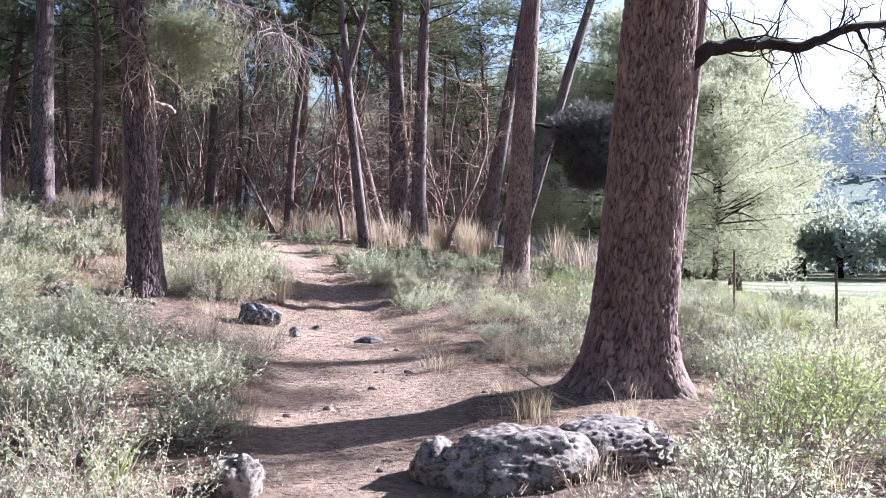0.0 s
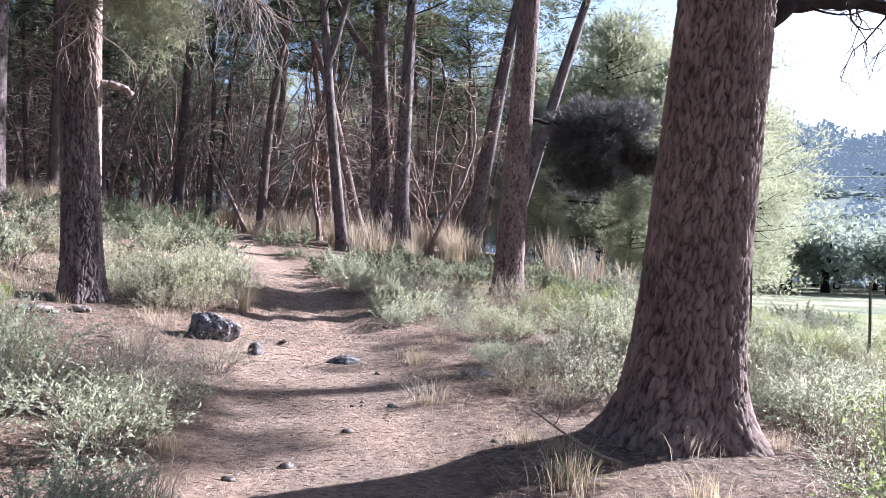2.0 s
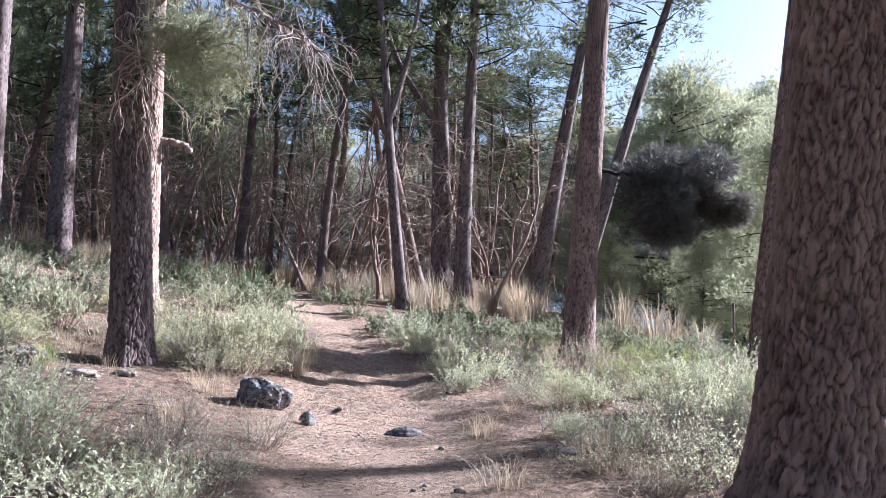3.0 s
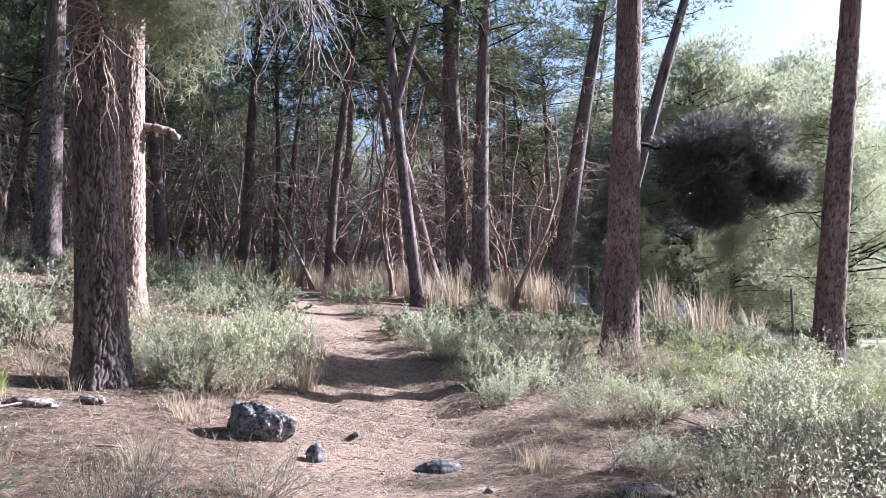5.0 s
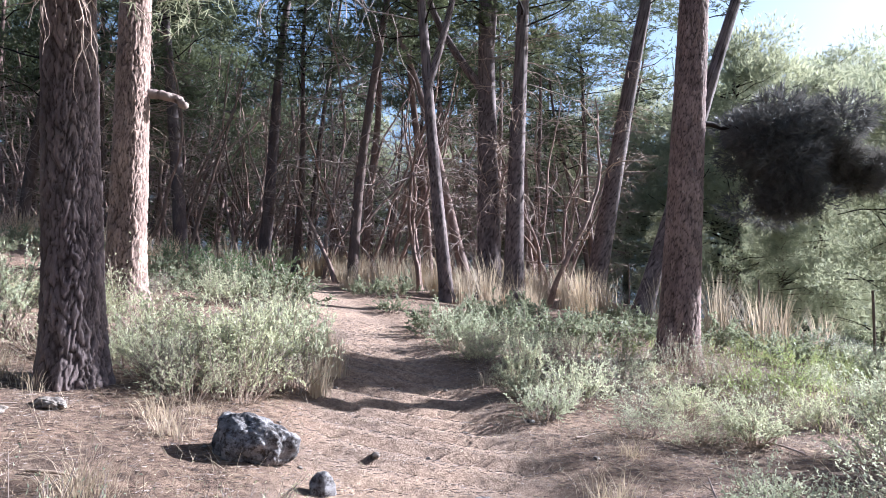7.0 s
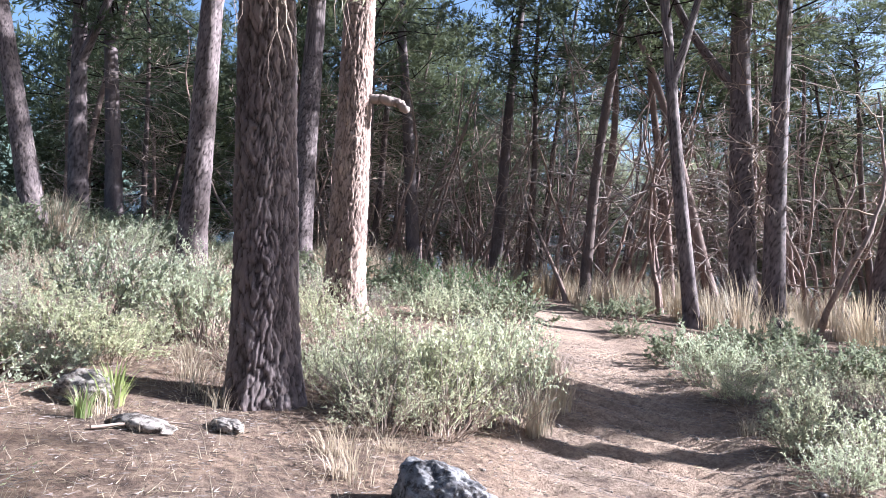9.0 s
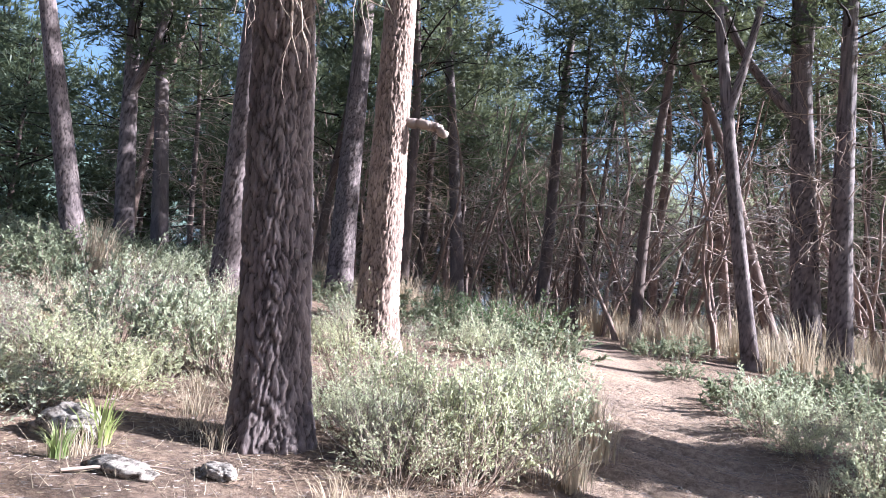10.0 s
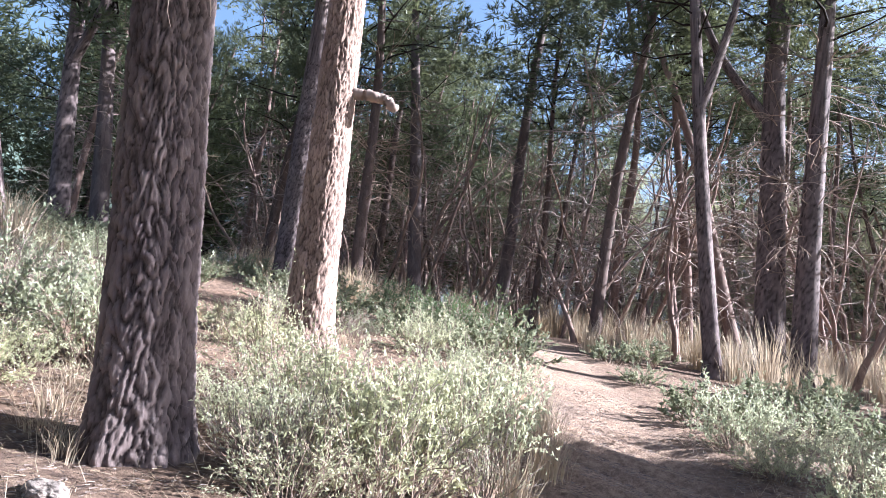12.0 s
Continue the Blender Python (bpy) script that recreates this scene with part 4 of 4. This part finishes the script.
for x, y, s in [(-1.75, 4.0, 1.0), (-5.35, 11.3, 0.9), (-5.2, 10.9, 0.6), (-5.0, 9.2, 0.7)]:
    tuft(x, y, STRAPS, s, "green tuft of strap-shaped leaves", "strap-leaved tufts", "strap_leaf_plant")


def scatter(name, count, box, size, width, mat, label, seed, rise=0.25, off_path=0.0, fade=0.0):
    r = np.random.default_rng(seed)
    x, y = r.uniform(box[0], box[1], count), r.uniform(box[2], box[3], count)
    keep = (np.abs(path_distance(x, y)) > off_path) & (np.abs(x) < 0.65 * y + 2)
    if fade:
        keep &= r.uniform(0, 1, count) < np.clip((x - box[0]) / fade, 0, 1) * np.clip(0.55 + 0.9 * wave(x, y, 1.6, 21), 0, 1) * np.clip((y - box[2]) / 3, 0, 1)
    x, y = x[keep], y[keep]
    c = np.stack([x, y, ground_z(x, y) + 0.006], -1)
    a = r.uniform(0, 6.283, len(x))
    d = np.stack([np.cos(a), np.sin(a), r.uniform(-0.02, rise, len(x))], -1)
    v, t = needles(c, d, r.uniform(0.5, 1.3, len(x)) * size, width, r, 0.05)
    o = mesh_object(name, v, t, mat)
    return tagged(o, label, "litter", kind="stuff")


scatter("needle_litter", 70000, (-7, 7, 2.5, 20), 0.06, 0.0035, TWIG, "fallen pine needles and twigs on the ground", 1, 0.12)
scatter("straw_litter", 20000, (-7, 7, 2.5, 20), 0.065, 0.003, STRAW, "dry straw scattered on the ground", 2, 0.3, 0.35)
scatter("thin_grass", 18000, (-9, 9, 4, 24), 0.14, 0.0026, STRAW, "sparse dry grass blades between shrubs", 3, 2.5, 0.8)
scatter("edge_grass", 34000, (0.8, 10, 12.5, 27), 0.34, 0.0045, GRASS, "upright pale grass at the edge of the meadow", 6, 3.0, 0.9, 3.5)
scatter("meadow_grass", 14000, (6.5, 22, 8, 34), 0.2, 0.012, GRASS, "short green meadow grass", 4, 2.0, 0.8)


# ---- rocks ----
def rock(name, x, y, size, seed, mat, label, sink=0.3, pits=0.5, detail=5, turn=0.0, group=""):
    bm = bmesh.new()
    bmesh.ops.create_icosphere(bm, subdivisions=detail, radius=1.0)
    noise.seed_set(seed)
    off = Vector((seed * 3.1, seed * 1.7, seed * 0.9))
    rf = np.random.default_rng(seed + 70)
    cuts = [(Vector(unit(rf.normal(size=3))), rf.uniform(0.62, 0.92)) for _ in range(16)]
    for v in bm.verts:
        n = v.co.normalized()
        d = 1 + 0.38 * noise.noise(n * 1.3 + off) + 0.22 * noise.noise(n * 2.9 + off)
        d += 0.10 * abs(noise.noise(n * 4.5 + off)) - pits * 0.2 * max(0, noise.noise(n * 6.2 - off) - 0.1) + 0.09 * abs(noise.noise(n * 9 + off)) + 0.05 * noise.noise(n * 17 + off) + 0.03 * noise.noise(n * 33 + off)
        for way, reach in cuts:
            over = n.dot(way) * d - reach
            if over > 0:
                d -= 0.35 * over / max(n.dot(way), 0.3)
        v.co = Vector((n.x * d * size[0], n.y * d * size[1], n.z * d * size[2]))
    me = bpy.data.meshes.new(name)
    bm.to_mesh(me)
    bm.free()
    me.polygons.foreach_set("use_smooth", np.ones(len(me.polygons), dtype=bool))
    me.materials.append(mat)
    o = new(name, me)
    o.matrix_world = pose(x, y, gz(x, y) + size[2] * (0.5 - sink), 0, 0, turn)
    return tagged(o, label, "rock", group)


LIME = "pitted pale limestone rock half sunk in the ground"
rock("rock", 0.5, 4.62, (0.55, 0.42, 0.26), 3, ROCK, LIME, 0.35, 1.9, 6, 15)
rock("rock", 1.12, 4.95, (0.46, 0.35, 0.22), 4, ROCK, LIME, 0.35, 1.9, 6, 40)
rock("rock", -0.05, 4.72, (0.17, 0.22, 0.20), 5, ROCK, LIME, 0.3, 0.8, 5)
rock("rock", -1.18, 4.3, (0.17, 0.16, 0.2), 6, ROCK, LIME, 0.3, 0.8, 5)
rock("rock", -2.72, 11.1, (0.34, 0.25, 0.27), 7, ROCK_GREY, "dark grey lichen-spotted boulder beside the path", 0.3, 0.5, 6, -20)
rock("rock", -2.1, 10.75, (0.09, 0.08, 0.12), 8, ROCK_GREY, "small dark stone beside the path", 0.3, 0.3, 4)
rock("rock", -1.05, 10.8, (0.20, 0.11, 0.08), 9, ROCK_GREY, "flat dark stone set in the path", 0.3, 0.3, 4, 20)
rock("rock", -5.6, 11.3, (0.30, 0.22, 0.17), 10, ROCK, "low pale stone among litter", 0.3, 0.5, 5)
rock("rock", -4.8, 11.0, (0.24, 0.12, 0.08), 11, ROCK, "low pale stone among litter", 0.3, 0.6, 5, 10)
rock("rock", -4.5, 11.5, (0.18, 0.1, 0.06), 12, ROCK, "low pale stone among litter", 0.3, 0.6, 5, 160)
rock("rock", 0.5, 10.0, (0.22, 0.14, 0.07), 13, ROCK, "low pale stone among litter", 0.3, 0.6, 4)
rr2 = np.random.default_rng(12)
PEBBLES = [rock("stone", 0, 0, (0.05, 0.04, 0.03), 20 + i, ROCK, "small loose stone on the ground", 0.3, 0.3, 2, 0, "loose stones") for i in range(3)]
for i in range(44):
    y = rr2.uniform(3.5, 16)
    x = float(np.interp(y, PATH[:, 1], PATH[:, 0])) + rr2.normal() * 1.1
    s = rr2.uniform(0.3, 0.95)
    o = copy_thing(PEBBLES[i % 3], pose(x, y, gz(x, y) + 0.006, 0, 0, rr2.uniform(0, 360)))
    o.scale = (s, s, s)
for i, o in enumerate(PEBBLES):
    o.matrix_world = pose(-1.0 + 0.3 * i, 6.6 + i, gz(-1.0 + 0.3 * i, 6.6 + i) + 0.006)

# ---- fallen sticks ----
fr = np.random.default_rng(33)
for x, y, ln, a in [(1.15, 6.55, 0.7, 2.6), (0.75, 9.2, 0.6, 0.6), (1.0, 9.9, 0.5, 2.0), (0.35, 10.6, 0.45, 1.2), (-3.6, 9.9, 0.5, 0.3), (-4.9, 10.7, 0.6, 1.1), (1.6, 12.6, 0.8, 2.4), (-0.3, 12.9, 0.4, 0.9)]:
    st = thing("fallen_stick", pose(x, y, gz(x, y)), "thin grey fallen stick on the litter", "stick", "fallen sticks")
    main = branch(fr, (0, 0, 0.02), (math.cos(a), math.sin(a), 0.12), ln, -0.1, 0.14, 8)
    v, q = tube(main, np.linspace(0.012, 0.005, 8), 5)
    mesh_object("shaft", v, q, TWIG, st, smooth=True)
    for k in (3, 5):
        v, q = tube(branch(fr, main[k], main[k] - main[k - 1] + fr.normal(size=3) * 0.06, ln * 0.35, 0.2, 0.2, 5), np.linspace(0.006, 0.003, 5), 4)
        mesh_object("side_twig", v, q, TWIG, st, smooth=True)

# ---- fence ----
POSTS = [(9.9, 10.3), (8.65, 12.3), (7.43, 14.3), (6.27, 16.3), (5.3, 19.6), (4.4, 22.9), (3.5, 26.2), (2.6, 29.6), (1.7, 33.0)]
fence = thing("fence", pose(6.27, 16.3, gz(6.27, 16.3)), "old wire fence with thin rusty posts and sagging mesh", "fence")
f0 = np.array(fence.matrix_world.translation)
for x, y in POSTS:
    pts = np.array([(x, y, gz(x, y) - 0.2), (x + 0.01, y, gz(x, y) + 0.7), (x + 0.015, y + 0.02, gz(x, y) + 1.42)]) - f0
    v, q = tube(pts, [0.026, 0.024, 0.024], 7)
    mesh_object("post", v, q, POST, fence)
for k, ((x0, y0), (x1, y1)) in enumerate(zip(POSTS[:-1], POSTS[1:])):
    net = Soup()
    length = math.hypot(x1 - x0, y1 - y0)
    top = 0.75 if k in (2,) else 0.5
    cells = int(length / 0.075)
    for sgn in (1, -1):
        for c in range(-10, cells + 10):
            u = np.linspace(0, 1, 6)
            s = (c + sgn * u * top / 0.075) * 0.075
            ok = (s >= 0) & (s <= length)
            if ok.sum() < 2:
                continue
            s, u2 = s[ok], u[ok]
            x, y = x0 + (x1 - x0) * s / length, y0 + (y1 - y0) * s / length
            z = ground_z(x, y) + 0.02 + u2 * top * (0.85 + 0.15 * np.sin(s * 2))
            v, q = tube(np.stack([x, y, z], -1) - f0, np.full(len(s), 0.0022), 3)
            net.add(v, q=q)
    net.build("wire_mesh", WIRE, fence)

# ---- overhead cable ----
cu = np.linspace(0, 1, 60)
cp = np.stack([24 + 70 * cu, 58 - 18 * cu, 7.8 + 2.5 * cu - 4.0 * cu * (1 - cu)], -1)
cv, cq = tube(cp, np.full(60, 0.055), 6)
tagged(mesh_object("cable", cv, cq, CABLE), "thin pale overhead cable above the valley", "cable")


# ---- olive trees beyond the meadow, distant woods ----
def make_olive(seed):
    r = np.random.default_rng(seed)
    wood, green = Soup(), Soup()
    for i in range(12):
        a = r.uniform(0, 6.283)
        pts = branch(r, (0, 0, 0.9), (math.cos(a), math.sin(a), r.uniform(0.4, 1.3)), r.uniform(1.6, 2.6), 0.2, 0.2)
        v, q = tube(pts, np.linspace(0.07, 0.012, len(pts)), 5)
        wood.add(v, q=q)
        k = r.integers(3, len(pts), 170)
        c = pts[k] + r.normal(size=(170, 3)) * 0.38
        v, q = leaves(c, r.normal(size=(170, 3)), 0.34, 0.09, r)
        green.add(v, t=q)
    pts = np.array([(0, 0, -0.2), (0.05, 0, 0.5), (0, 0.05, 1.1)])
    v, q = tube(pts, [0.22, 0.16, 0.13], 9)
    wood.add(v, q=q)
    made = wood.build("trunk", BARK_THIN), green.build("crown", OLIVE)
    meshes = [o.data for o in made]
    for o in made:
        bpy.data.objects.remove(o)
    return meshes


OLIVES = [make_olive(300 + i) for i in range(3)]
orr = np.random.default_rng(8)
for i in range(80):
    row, col = divmod(i, 16)
    x, y = 18 + col * 3.3 + orr.normal() + row * 3, 62 + row * 9 - col * 1.0 + orr.normal()
    t = thing("olive_tree", pose(x, y, gz(x, y), 0, 0, orr.uniform(0, 360)), "grey-green olive tree in a grove beyond the meadow", "tree", "olive trees")
    s = orr.uniform(1.3, 2.0)
    for me, nm in zip(OLIVES[i % 3], ("trunk", "crown")):
        part_of(me, nm, t, Matrix.Diagonal((s, s, s, 1)))

# bluish glow on the woods stands in for the haze of distance
FAR, fn, fl, fb = material("far_woods_haze_glow", 0.9)
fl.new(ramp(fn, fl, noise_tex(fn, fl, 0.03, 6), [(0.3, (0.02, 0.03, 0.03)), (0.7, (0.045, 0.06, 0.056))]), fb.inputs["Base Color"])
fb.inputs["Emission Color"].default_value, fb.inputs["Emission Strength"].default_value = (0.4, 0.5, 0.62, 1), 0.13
woods = Soup()
wr = np.random.default_rng(14)
for _ in range(1500):
    a, d = radians(wr.uniform(-45, 60)), wr.uniform(120, 520) if wr.uniform() < 0.85 else wr.uniform(95, 130)
    x, y = d * math.sin(a), d * math.cos(a)
    s = wr.uniform(2.0, 3.8) * (1 + d / 500)
    c = unit(wr.normal(size=(100, 3)) + np.array([0, 0, 0.4])) * wr.uniform(0.55, 1.0, (100, 1)) * s + np.array([x, y, gz(x, y) + s * 0.55])
    v, t = leaves(c, wr.normal(size=(100, 3)), s * 0.36, s * 0.15, wr)
    woods.add(v, t=t)
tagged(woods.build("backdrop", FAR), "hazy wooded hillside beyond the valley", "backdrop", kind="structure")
